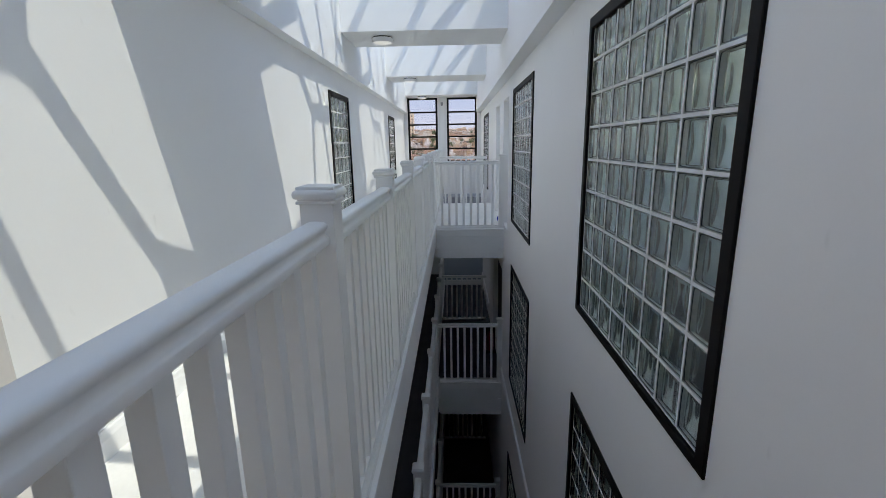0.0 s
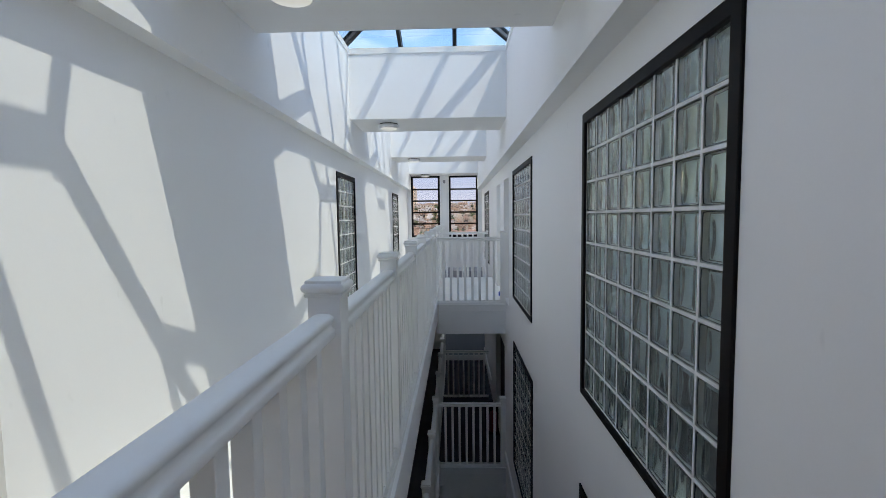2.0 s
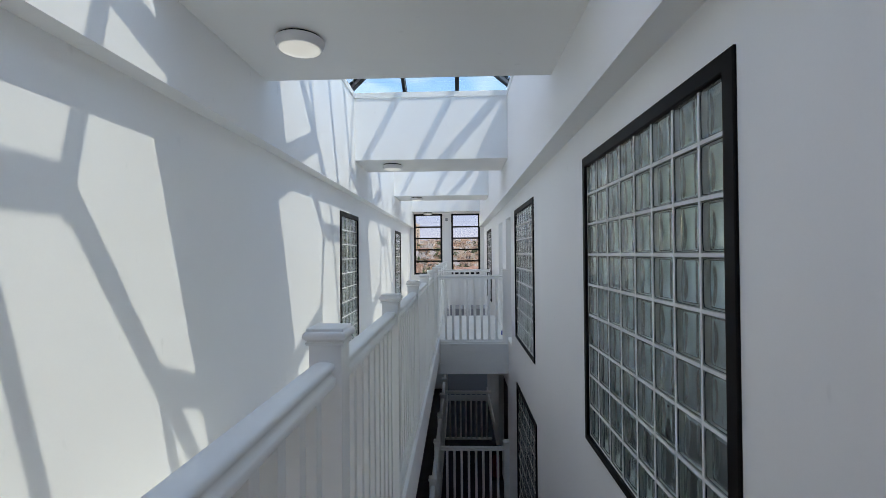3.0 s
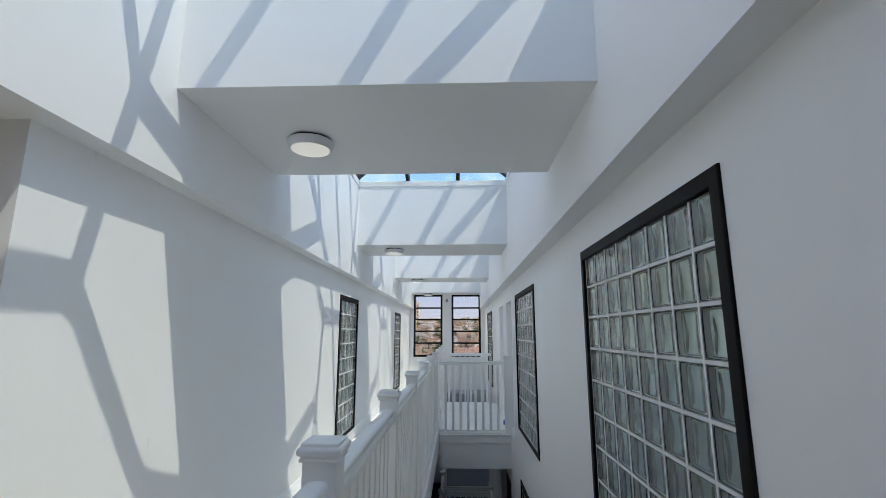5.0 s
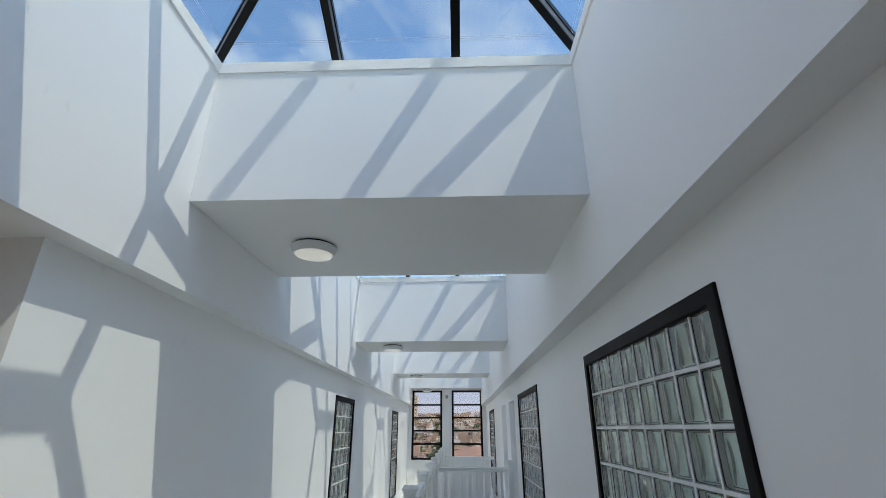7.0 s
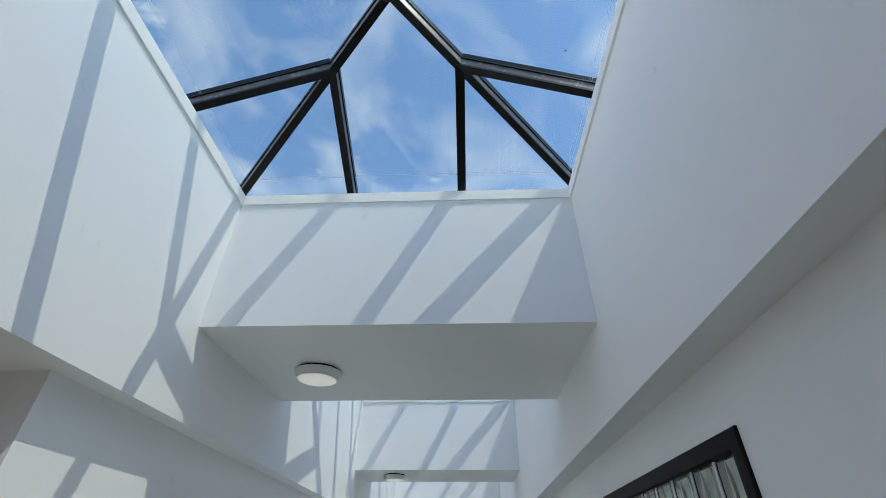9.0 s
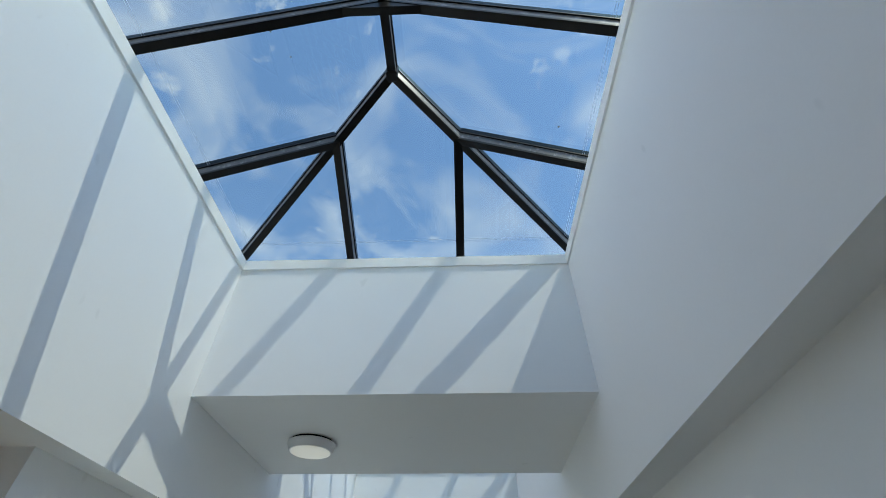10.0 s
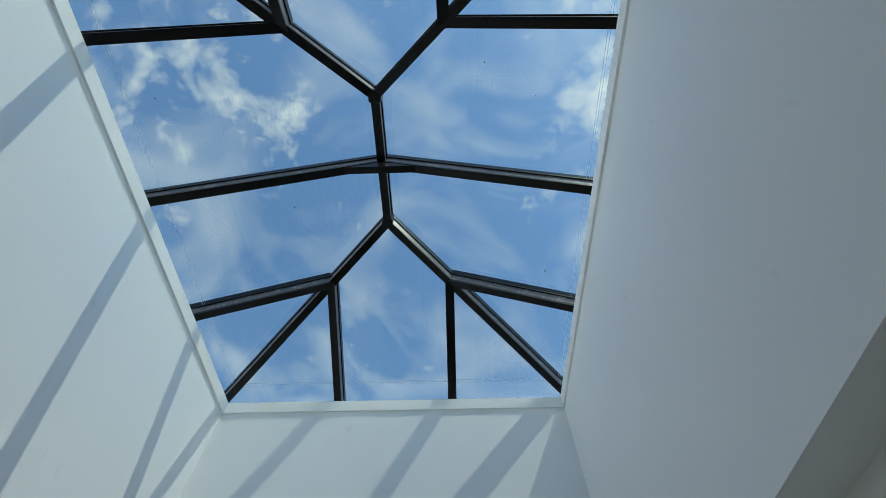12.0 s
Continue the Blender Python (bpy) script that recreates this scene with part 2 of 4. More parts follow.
def stick(bm, a, b, wide, deep, drop=0.0):
    """A bar of rectangular section between two points, its depth hanging below the line."""
    a, b = Vector(a), Vector(b)
    way = (b - a).normalized()
    side = way.cross(Vector((0, 0, 1)))
    side = side.normalized() if side.length > 1e-4 else Vector((1, 0, 0))
    up = side.cross(way).normalized()
    vs = []
    for p in (a, b):
        for s, u in ((-1, -drop), (1, -drop), (1, -drop - deep), (-1, -drop - deep)):
            vs.append(bm.verts.new(p + side * (s * wide / 2) + up * u))
    for i in range(4):
        bm.faces.new((vs[i], vs[(i + 1) % 4], vs[4 + (i + 1) % 4], vs[4 + i]))
    bm.faces.new(vs[3::-1])
    bm.faces.new(vs[4:])
    return bm


def mesh_of(name, bm, mat, smooth=False):
    bmesh.ops.recalc_face_normals(bm, faces=bm.faces)
    me = bpy.data.meshes.new(name)
    bm.to_mesh(me)
    bm.free()
    me.materials.append(mat)
    if smooth:
        for p in me.polygons:
            p.use_smooth = True
        me.set_sharp_from_angle(angle=radians(35))
    return me


def part(name, bm, mat, parent, label="", smooth=False, at=None):
    ob = new(name, mesh_of(name, bm, mat, smooth))
    ob.parent = parent
    if at:
        ob.location = at
    return tagged(ob, label)


def glazed(p, inward):
    """The inner face of a pane tints and mirrors; its other faces let light straight through."""
    p.data.materials.append(OUTERGLASS)
    for f in p.data.polygons:
        f.material_index = 0 if f.normal.dot(Vector(inward)) > 0.5 else 1
    p.visible_shadow = False


def shared(name, me, parent, at):
    ob = new(name, me)
    ob.parent = parent
    ob.location = at
    return ob


def thing(name, at, label, category, group="", kind=""):
    ob = new(name)
    ob.empty_display_size = 0.1
    ob.location = at
    return tagged(ob, label, category, group, kind)


def structure(name, bm, mat, label, category):
    return tagged(new(name, mesh_of(name, bm, mat)), label, category, "", "structure")


def pierced(bm, normal, near, far, u0, u1, v0, v1, holes):
    """A wall between two planes, with holes (u0, u1, v0, v1) through it. normal x: u is y; normal y: u is x; v is up."""
    us = sorted({u0, u1, *[h[0] for h in holes], *[h[1] for h in holes]})
    vs = sorted({v0, v1, *[h[2] for h in holes], *[h[3] for h in holes]})
    place = (lambda d, u, v: (d, u, v)) if normal == "x" else (lambda d, u, v: (u, d, v))
    made = {}

    def vert(d, i, j):
        if (d, i, j) not in made:
            made[d, i, j] = bm.verts.new(place(d, us[i], vs[j]))
        return made[d, i, j]

    def solid(i, j):
        if not (0 <= i < len(us) - 1 and 0 <= j < len(vs) - 1):
            return False
        cu, cv = (us[i] + us[i + 1]) / 2, (vs[j] + vs[j + 1]) / 2
        return not any(h[0] < cu < h[1] and h[2] < cv < h[3] for h in holes)

    for i in range(len(us) - 1):
        for j in range(len(vs) - 1):
            if not solid(i, j):
                continue
            for d in (near, far):
                bm.faces.new((vert(d, i, j), vert(d, i + 1, j), vert(d, i + 1, j + 1), vert(d, i, j + 1)))
            for di, dj, a, b in ((-1, 0, (i, j), (i, j + 1)), (1, 0, (i + 1, j), (i + 1, j + 1)), (0, -1, (i, j), (i + 1, j)), (0, 1, (i, j + 1), (i + 1, j + 1))):
                if not solid(i + di, j + dj):
                    bm.faces.new((vert(near, *a), vert(near, *b), vert(far, *b), vert(far, *a)))
    return bm


# ---- measures of the place ----
XR, XL = 0.93, -1.479           # right wall, left wall
XRS, XLS = 0.779, -1.362        # the faces of the roof shafts
SOFFIT, BEAM, CURB = 2.288, 2.755, 3.70
Y0, Y1 = -3.0, 14.7             # back wall, window wall
STOREY = (0.0, -2.96, -6.42)    # floors of the three storeys in view
DECK = -0.27                    # edge of the gallery over the void
BRIDGE = (7.83, 10.87)
BEAMS = ((-3.0, -0.86), (2.04, 3.345), (6.26, 7.2), (10.2, 11.15), (14.06, 14.7))
SHAFTS = ((-0.86, 2.04), (3.345, 6.26), (7.2, 10.2), (11.15, 14.06))
# glass-block windows: first edge, columns, sill, rows
RIGHT_WINDOWS = ((1.375, 8, 0.187, 9), (5.06, 8, 0.187, 9), (11.5, 8, 0.187, 9),
                 (1.375, 8, -2.345, 9), (5.0, 8, -2.345, 9), (5.0, 8, -5.6, 9))
LEFT_WINDOWS = ((5.87, 5, 0.14, 9), (11.1, 5, 0.14, 9))
BLOCK, RIM = 0.198, 0.045


def opening(w):
    y, cols, z, rows = w
    return (y + 0.02, y + 2 * RIM + cols * BLOCK - 0.02, z + 0.02, z + 2 * RIM + rows * BLOCK - 0.02)


LOWER_DOORWAY = (7.98, 9.74, -3.02, -0.92)
DOORS = ((7.3, 8.05), (8.65, 9.45))
FAR_WINDOWS = ((-1.36, -0.43), (-0.135, 0.80))
SILL, HEAD = 0.76, 2.735

# ---- walls ----
structure("wall_right", pierced(bmesh.new(), "x", XR, XR + 0.22, Y0, Y1, -9.6, SOFFIT, [opening(w) for w in RIGHT_WINDOWS] + [(a, b, -0.06, 2.03) for a, b in DOORS] + [LOWER_DOORWAY]), WALL, "tall white painted wall of the light well", "wall")
structure("wall_left", pierced(bmesh.new(), "x", XL, XL - 0.22, 1.44, Y1, 0.0, SOFFIT, [opening(w) for w in LEFT_WINDOWS]), WALL, "white painted gallery wall with sun patches", "wall")
structure("wall_left_lower", boxed(XL - 0.22, XL, Y0, Y1, -9.6, -0.41), WALL, "white wall of the dim lower galleries", "wall")
structure("wall_shaft_left", boxed(XL - 0.22, XLS, Y0, Y1, SOFFIT, CURB), WALL, "white plastered upper wall below the roof lights", "wall")
structure("wall_shaft_right", boxed(XRS, XR + 0.22, Y0, Y1, SOFFIT, CURB), WALL, "white plastered upper wall below the roof lights", "wall")
structure("wall_windows", pierced(bmesh.new(), "y", Y1, Y1 + 0.22, XL - 0.22, XR + 0.22, -9.6, CURB, [(a, b, SILL, HEAD) for a, b in FAR_WINDOWS]), WALL, "white end wall with two tall windows", "wall")
structure("wall_back", boxed(-3.4, XR + 0.22, Y0 - 0.22, Y0, -9.6, CURB), WALL, "plain white end wall", "wall")
structure("wall_lobby_return", boxed(-3.2, XL - 0.22, 1.44, 1.66, 0.0, SOFFIT), BEIGE, "beige return wall of the side lobby", "wall")
structure("wall_lobby_side", boxed(-3.4, -3.2, Y0, 1.66, 0.0, SOFFIT), BEIGE, "plain beige lobby wall", "wall")
structure("ceiling_lobby", boxed(-3.4, XL - 0.22, Y0, 1.66, SOFFIT, SOFFIT + 0.2), BEIGE, "beige lobby ceiling", "ceiling")
for a, b in BEAMS:
    structure("ceiling_beam", boxed(XLS + 0.001, XRS - 0.001, a, b, BEAM, CURB), WALL, "deep white plastered roof beam between roof lights", "beam")

# ---- floors ----
def slab(name, x0, x1, y0, y1, top, thick, mat, label):
    structure(name, boxed(x0, x1, y0, y1, top - thick, top), mat, label, "floor")


slab("floor_gallery", XL, DECK, Y0, Y1, 0.0, 0.39, FLOOR, "dusty white gallery floor with scuffs")
slab("floor_lobby", -3.2, XL, Y0, 1.44, 0.0, 0.39, FLOOR, "dusty white lobby floor")
slab("floor_bridge", DECK, XR, BRIDGE[0], BRIDGE[1], -0.06, 0.58, FLOOR, "white bridge floor across the void")
slab("floor_landing", DECK, XR, Y0, -0.75, 0.0, 0.39, FLOOR, "plain white landing floor")
for z in STOREY[1:]:
    slab("floor_lower_gallery", XL, DECK, Y0, Y1, z - 0.012, 0.378, WALL, "white edged slab of a lower gallery")
    slab("floor_lower_bridge", DECK, XR, BRIDGE[0], BRIDGE[1], z - 0.072, 0.70, WALL, "white edged slab of a lower bridge")
    slab("floor_lower_end", DECK, XR, BRIDGE[1], Y1, z - 0.072, 0.39, WALL, "white edged slab beyond a lower bridge")
    slab("carpet_end", DECK, XR, BRIDGE[1] - 0.055, Y1, z - 0.06, 0.012, CARPET, "charcoal carpet beyond the lower bridge")
    slab("carpet_gallery", XL, DECK - 0.06, Y0, Y1, z, 0.012, CARPET, "charcoal carpet on the lower gallery")
    slab("carpet_bridge", DECK, XR, BRIDGE[0] + 0.06, BRIDGE[1] - 0.06, z - 0.06, 0.012, CARPET, "charcoal carpet on the lower bridge")
slab("floor_bottom", XL, XR, Y0, Y1, -9.4, 0.2, BLACKFLOOR, "floor blackened for the darkness at the foot of the void")

# ---- trim ----
def trim(name, bm, mat, label, category="trim"):
    return structure(name, bm, mat, label, category)


for a, b in SHAFTS:
    curb = bmesh.new()
    e = 0.012
    box(curb, XLS, XLS + e, a, b, CURB - 0.075, CURB)
    box(curb, XRS - e, XRS, a, b, CURB - 0.075, CURB)
    box(curb, XLS + e, XRS - e, b - e, b, CURB - 0.075, CURB)
    box(curb, XLS + e, XRS - e, a, a + e, CURB - 0.075, CURB)
    trim("trim_curb", curb, GLOSS, "thin white trim board under the roof light")


def skirting(y0, y1, x, side, z, h=0.15):
    s = side
    prof = [(x, z), (x + s * 0.018, z), (x + s * 0.018, z + h - 0.04), (x + s * 0.013, z + h - 0.025), (x + s * 0.010, z + h - 0.008), (x + s * 0.004, z + h), (x, z + h)]
    return extrude(bmesh.new(), prof, y0, y1)


trim("baseboard", skirting(1.44, Y1, XL, 1, 0.0, 0.135), GLOSS, "white moulded skirting board", "skirting")
for z in STOREY[1:]:
    trim("baseboard", skirting(Y0, Y1, XL, 1, z, 0.135), GLOSS, "white moulded skirting board", "skirting")
trim("baseboard", skirting(8.07, 8.63, XR, -1, -0.06, 0.135), GLOSS, "white moulded skirting board", "skirting")
trim("trim_ledge", extrude(bmesh.new(), [(XR, -2.92), (XR - 0.03, -2.92), (XR - 0.03, -2.80), (XR - 0.022, -2.785), (XR, -2.78)], Y0, BRIDGE[0]), GLOSS, "white moulded trim along the void wall")
trim("trim_ledge", extrude(bmesh.new(), [(XR, -2.72), (XR - 0.03, -2.72), (XR - 0.03, -2.62), (XR - 0.022, -2.605), (XR, -2.60)], BRIDGE[1], 13.68), GLOSS, "white moulded trim along the void wall")

# fascia boards with a moulding at the edge of each deck
for z in STOREY:
    f = bmesh.new()
    box(f, DECK, DECK + 0.012, Y0, BRIDGE[0] - 0.02, z - 0.40, z - 0.03)
    box(f, DECK, DECK + 0.024, Y0, BRIDGE[0] - 0.02, z - 0.075, z - 0.03 + 0.03, bevel=0.004)
    box(f, DECK, DECK + 0.012, BRIDGE[1] + 0.02, Y1, z - 0.40, z - 0.03)
    trim("trim_gallery_fascia", f, GLOSS, "white painted fascia board at the gallery edge")
    g = bmesh.new()
    low = z - 0.61 - (0.2 if z < 0 else 0.04)
    for y, s in ((BRIDGE[0], -1), (BRIDGE[1], 1)):
        ya, yb = sorted((y, y + s * 0.014))
        box(g, DECK + 0.03, XR, ya, yb, low, z - 0.20)
        ya, yb = sorted((y, y + s * 0.035))
        box(g, DECK + 0.03, XR, ya, yb, z - 0.255, z - 0.125, bevel=0.005)
        ya, yb = sorted((y, y + s * 0.045))
        box(g, DECK + 0.03, XR, ya, yb, z - 0.15, z - 0.118, bevel=0.006)
    for xa, xb in ((DECK + 0.012, DECK + 0.06), (XR - 0.06, XR)):
        box(g, xa, xb, BRIDGE[0] - 0.034, BRIDGE[0] - 0.014, z - 0.495, z - 0.465)
    trim("trim_bridge_fascia", g, GLOSS, "white fascia boards on both sides of the bridge")

# ---- balustrades ----
RAIL_X = -0.305
PITCH = 1.29
LIFT = 0.029
HANDRAIL = [(0.030, 1.036), (0.0335, 1.0375), (0.0345, 1.041), (0.0345, 1.054), (0.033, 1.0575), (0.029, 1.060), (0.025, 1.0635), (0.0232, 1.068), (0.0235, 1.0725),
            (0.0265, 1.0775), (0.030, 1.082), (0.0315, 1.087), (0.0308, 1.092), (0.0275, 1.0965), (0.021, 1.0995), (0.011, 1.1012)]
HANDRAIL = HANDRAIL + [(-u, v) for u, v in reversed(HANDRAIL)]
FOOTRAIL = [(-0.032, 0.0), (0.032, 0.0), (0.032, 0.036), (0.027, 0.044), (0.022, 0.058), (-0.022, 0.058), (-0.027, 0.044), (-0.032, 0.036)]
CAP = [(0.046, 1.150), (0.0530, 1.151), (0.0540, 1.153), (0.0540, 1.159), (0.0505, 1.162), (0.0505, 1.165)]
CAP += [(0.051 + 0.0095 * math.cos(math.pi * (k / 10 - 0.5)), 1.1775 - 0.0125 * math.cos(math.pi * k / 10)) for k in range(11)]
CAP += [(0.0518, 1.1905), (0.0518, 1.196), (0.0505, 1.1985), (0.044, 1.199)]
NEWEL = [(0.043, -0.43), (0.046, -0.425), (0.046, 1.185)]
BALUSTER = mesh_of("baluster", boxed(-0.0205, 0.0205, -0.0205, 0.0205, 0.055, 1.063, bevel=0.002), GLOSS)
BALUSTER_LONG = mesh_of("baluster", boxed(-0.0205, 0.0205, -0.0205, 0.0205, -0.075, 0.982, bevel=0.002), GLOSS)
HANDRAIL = [(u, v + LIFT) for u, v in HANDRAIL]
CAP = [(h, z + 0.027) for h, z in CAP]
POST = mesh_of("newel_post", square_loft(bmesh.new(), 0, 0, NEWEL), GLOSS)
POSTCAP = mesh_of("cap", square_loft(bmesh.new(), 0, 0, CAP), GLOSS)


def newel(parent, x, y, z=0.0):
    shared("cap", POSTCAP, shared("newel_post", POST, parent, (x, y, z)), (0, 0, 0))


def gallery_balustrade(at, first, last, look_label):
    """Newels every PITCH along y, with handrail, foot rail and nine balusters in each bay."""
    b = thing("balustrade", at, look_label, "balustrade", "balustrades of the light well")
    for k in range(first, last + 1):
        # the runs beyond the first newel sit a little lower and further from the void
        out, drop = (-0.008, -0.023) if k > 1 else (0.004, 0.0)
        newel(b, out, k * PITCH, drop)
        out, drop = (-0.006, -0.024) if k > 0 else (0.0, 0.0)
        if k == last:
            break
        ya, yb = k * PITCH + 0.045, (k + 1) * PITCH - 0.045
        part("handrail", extrude(bmesh.new(), [(u, v + drop) for u, v in HANDRAIL], ya, yb), GLOSS, b, smooth=True, at=(out, 0, 0))
        part("foot_rail", extrude(bmesh.new(), FOOTRAIL, ya, yb), GLOSS, b, at=(out, 0, 0))
        for j in range(9):
            shared("baluster", BALUSTER, b, (out, ya + 0.11 + (yb - ya - 0.22) * j / 8, 0))
    return b


def bridge_balustrade(at, x0, x1, look_label, drop=0.0):
    b = thing("balustrade", at, look_label, "balustrade", "balustrades of the light well")
    part("handrail", extrude(bmesh.new(), [(u, v - 0.052 - LIFT) for u, v in HANDRAIL], x0, x1, "x"), GLOSS, b, smooth=True)
    part("foot_rail", extrude(bmesh.new(), [(u * 1.2, v - 0.13) for u, v in FOOTRAIL], x0, x1, "x"), GLOSS, b)
    for j in range(8):
        shared("baluster", BALUSTER_LONG, b, (x0 + 0.112 + (x1 - x0 - 0.224) * j / 7, 0, 0))
    return b


top = gallery_balustrade((RAIL_X, 0, 0), -2, 11, "white painted timber balustrade with square balusters along the gallery")
for z in STOREY[1:]:
    low = copy_thing(top, pose(RAIL_X, 0, z))
    low["label"] = "white painted timber balustrade on a dim lower gallery"
first = bridge_balustrade((0, BRIDGE[0] + 0.02, 0), RAIL_X + 0.05, XR - 0.085, "white timber balustrade across the front of the bridge")
newel(first, XR - 0.045, 0, -0.07)
second = bridge_balustrade((0, BRIDGE[1] - 0.02, 0.0), RAIL_X + 0.05, XR - 0.085, "white timber balustrade across the back of the bridge")
for z in STOREY[1:]:
    for src in (first, second):
        low = copy_thing(src, pose(0, src.location.y, z + (0.05 if src is second else 0.0)))
        low["label"] = "white timber balustrade across a dim lower bridge"

# ---- glass-block windows ----
def block_mesh():
    """A glass block: a flat outer band, a dark groove, and inside it a bowed pane with rounded corners; the back is fluted."""
    bm = bmesh.new()
    h, band, groove, d, n = 0.0925, 0.0880, 0.0857, 0.072, 12
    corners = ((-1, -1), (1, -1), (1, 1), (-1, 1))

    def sheet_at(half, depth):
        grid = {}
        for i in range(n + 1):
            for j in range(n + 1):
                u, v = 2 * i / n - 1, 2 * j / n - 1
                cut = 1 - 0.045 * u ** 4 * v ** 4
                grid[i, j] = bm.verts.new((depth(u, v), u * half * cut, v * half * cut))
        return grid, [grid[i, 0] for i in range(n)] + [grid[n, j] for j in range(n)] + [grid[i, n] for i in range(n, 0, -1)] + [grid[0, j] for j in range(n, 0, -1)]

    def flutes(u, v):
        return d + 0.0030 * math.cos(1.45 * math.pi * u * (1 + 0.55 * math.cos(math.pi * v / 2))) * (1 - 0.25 * v)

    ends = []
    for rear in (0, 1):
        grid, edge = sheet_at(groove, flutes if rear else lambda u, v: 0.0035 - 0.0035 * (1 - u ** 4) * (1 - v ** 4))
        for i in range(n):
            for j in range(n):
                bm.faces.new((grid[i, j], grid[i + 1, j], grid[i + 1, j + 1], grid[i, j + 1])).smooth = True
        m = len(edge)
        if not rear:
            lip = [bm.verts.new((0.0012, v.co.y * band / groove, v.co.z * band / groove)) for v in edge]
            for k in range(m):
                bm.faces.new((lip[k], lip[(k + 1) % m], edge[(k + 1) % m], edge[k])).material_index = 2
            edge = lip
        outer = [bm.verts.new((d * rear, y * h, z * h)) for y, z in corners]
        for k in range(4):
            run = [edge[(k * n + q) % m] for q in range(n + 1)]
            bm.faces.new((outer[k], outer[(k + 1) % 4], *reversed(run))).material_index = 1
        ends.append(outer)
    for k in range(4):
        bm.faces.new((ends[0][(k + 1) % 4], ends[0][k], ends[1][k], ends[1][(k + 1) % 4])).material_index = 1
    me = mesh_of("glass_block", bm, BLOCKGLASS)
    me.materials.append(BLOCKEDGE)
    me.materials.append(BLOCKRIM)
    return me


BLOCKMESH = block_mesh()


def mitred(x0, x1, side, wide, high, turn):
    """One side of a frame, its ends cut at 45 degrees and its inner edge chamfered."""
    bm = bmesh.new()
    outer = [(0.008, 0), (wide + 0.006, 0), (wide + 0.006, high + 0.006), (0.008, high + 0.006)]
    a, b = outer[turn], outer[(turn + 1) % 4]
    cx, cy = wide / 2, high / 2
    face, rear = (x0, x1) if side > 0 else (x1, x0)

    def at(p, inset):
        # the near side and the head lap further over the blocks
        return (p[0] + math.copysign(inset * (1.4 if p[0] < cx else 1.1), cx - p[0]), p[1] + math.copysign(inset * (1.44 if p[1] > cy else 1), cy - p[1]))

    loops = []
    for p in (a, b):
        section = [(rear, at(p, 0.0)), (face + 0.003 * side, at(p, 0.0)), (face, at(p, 0.003)), (face, at(p, RIM - 0.004)), (face + 0.005 * side, at(p, RIM)), (rear, at(p, RIM))]
        loops.append([bm.verts.new((x, *q)) for x, q in section])
    m = len(loops[0])
    for i in range(m):
        bm.faces.new((loops[0][i], loops[0][(i + 1) % m], loops[1][(i + 1) % m], loops[1][i]))
    bm.faces.new(loops[0][::-1])
    bm.faces.new(loops[1])
    return bm


def block_window(x, y, cols, z, rows, side, label, joint=0.007):
    """A black-framed panel of glass blocks let into a wall whose face is at x; side is the way into the wall."""
    w = thing("glass_block_window", (x, y, z), label, "window", "glass-block windows")
    wide, high = 2 * RIM + cols * BLOCK, 2 * RIM + rows * BLOCK
    s = side
    front, backed = sorted((-s * 0.012, s * 0.06))
    for turn in range(4):
        part("frame_bar", mitred(front, backed, s, wide, high, turn), BLACK, w)
    g = bmesh.new()
    m0, m1 = sorted((s * 0.004, s * 0.088))
    for i in range(cols + 1):
        yy = RIM + i * BLOCK
        box(g, *((0.0065, m1) if s > 0 else (m0, -0.0065)), yy - joint, yy + joint, RIM, high - RIM)
    for j in range(rows + 1):
        zz = RIM + j * BLOCK
        for i in range(cols):
            box(g, m0 + 0.0004, m1 - 0.0004, RIM + i * BLOCK + joint, RIM + (i + 1) * BLOCK - joint, zz - joint, zz + joint)
    part("mortar", g, MORTAR, w, "white mortar joints between the blocks")
    for i in range(cols):
        for j in range(rows):
            ob = shared("glass_block", BLOCKMESH, w, (s * 0.0075, RIM + (i + 0.5) * BLOCK, RIM + (j + 0.5) * BLOCK))
            if s < 0:
                ob.rotation_euler = (0, 0, math.pi)
    return w


for y, cols, z, rows in RIGHT_WINDOWS:
    block_window(XR, y, cols, z, rows, 1, "black-framed window of wavy grey-green glass blocks in the white wall", 0.007 if z > 0 else 0.0045)
for y, cols, z, rows in LEFT_WINDOWS:
    block_window(XL, y, cols, z, rows, -1, "narrow black-framed window of pale green glass blocks in the gallery wall")

# unseen rooms added behind the glass blocks, their sky openings sized to light them
for z0, z1 in ((-0.1, 2.6), (-3.1, -0.3), (-6.3, -3.3)):
    r = pierced(bmesh.new(), "x", 4.2, 4.4, Y0, Y1, z0, z1, [(y, y + 2.3, z0 + 1.55, z0 + 2.5) for y in (1.2, 4.8, 11.2)] if z0 > -1 else [(y, y + 0.5, z0 + 1.5, z0 + 1.8) for y in (1.8, 5.6)])
    # dark floor added so that the lower rows of blocks look dim
    slab("floor_rooms", XR + 0.22, 4.4, Y0, Y1, z0 - 0.005, 0.115, CARPET, "dark floor added behind the glass blocks to dim lower rows")
    box(r, XR + 0.22, 4.4, Y0, Y1, z1 + 0.005, z1 + 0.12)
    box(r, XR + 0.22, 4.2, Y0 - 0.2, Y0 - 0.005, z0, z1)
    box(r, XR + 0.22, 4.2, Y1 + 0.005, Y1 + 0.2, z0, z1)
    for y in (3.9, 9.9):
        box(r, XR + 0.225, 4.195, y, y + 0.1, z0 + 0.001, z1 - 0.001)
    structure("wall_rooms", r, ROOMPAINT, "unseen plain grey room walls added behind the glass blocks", "wall")

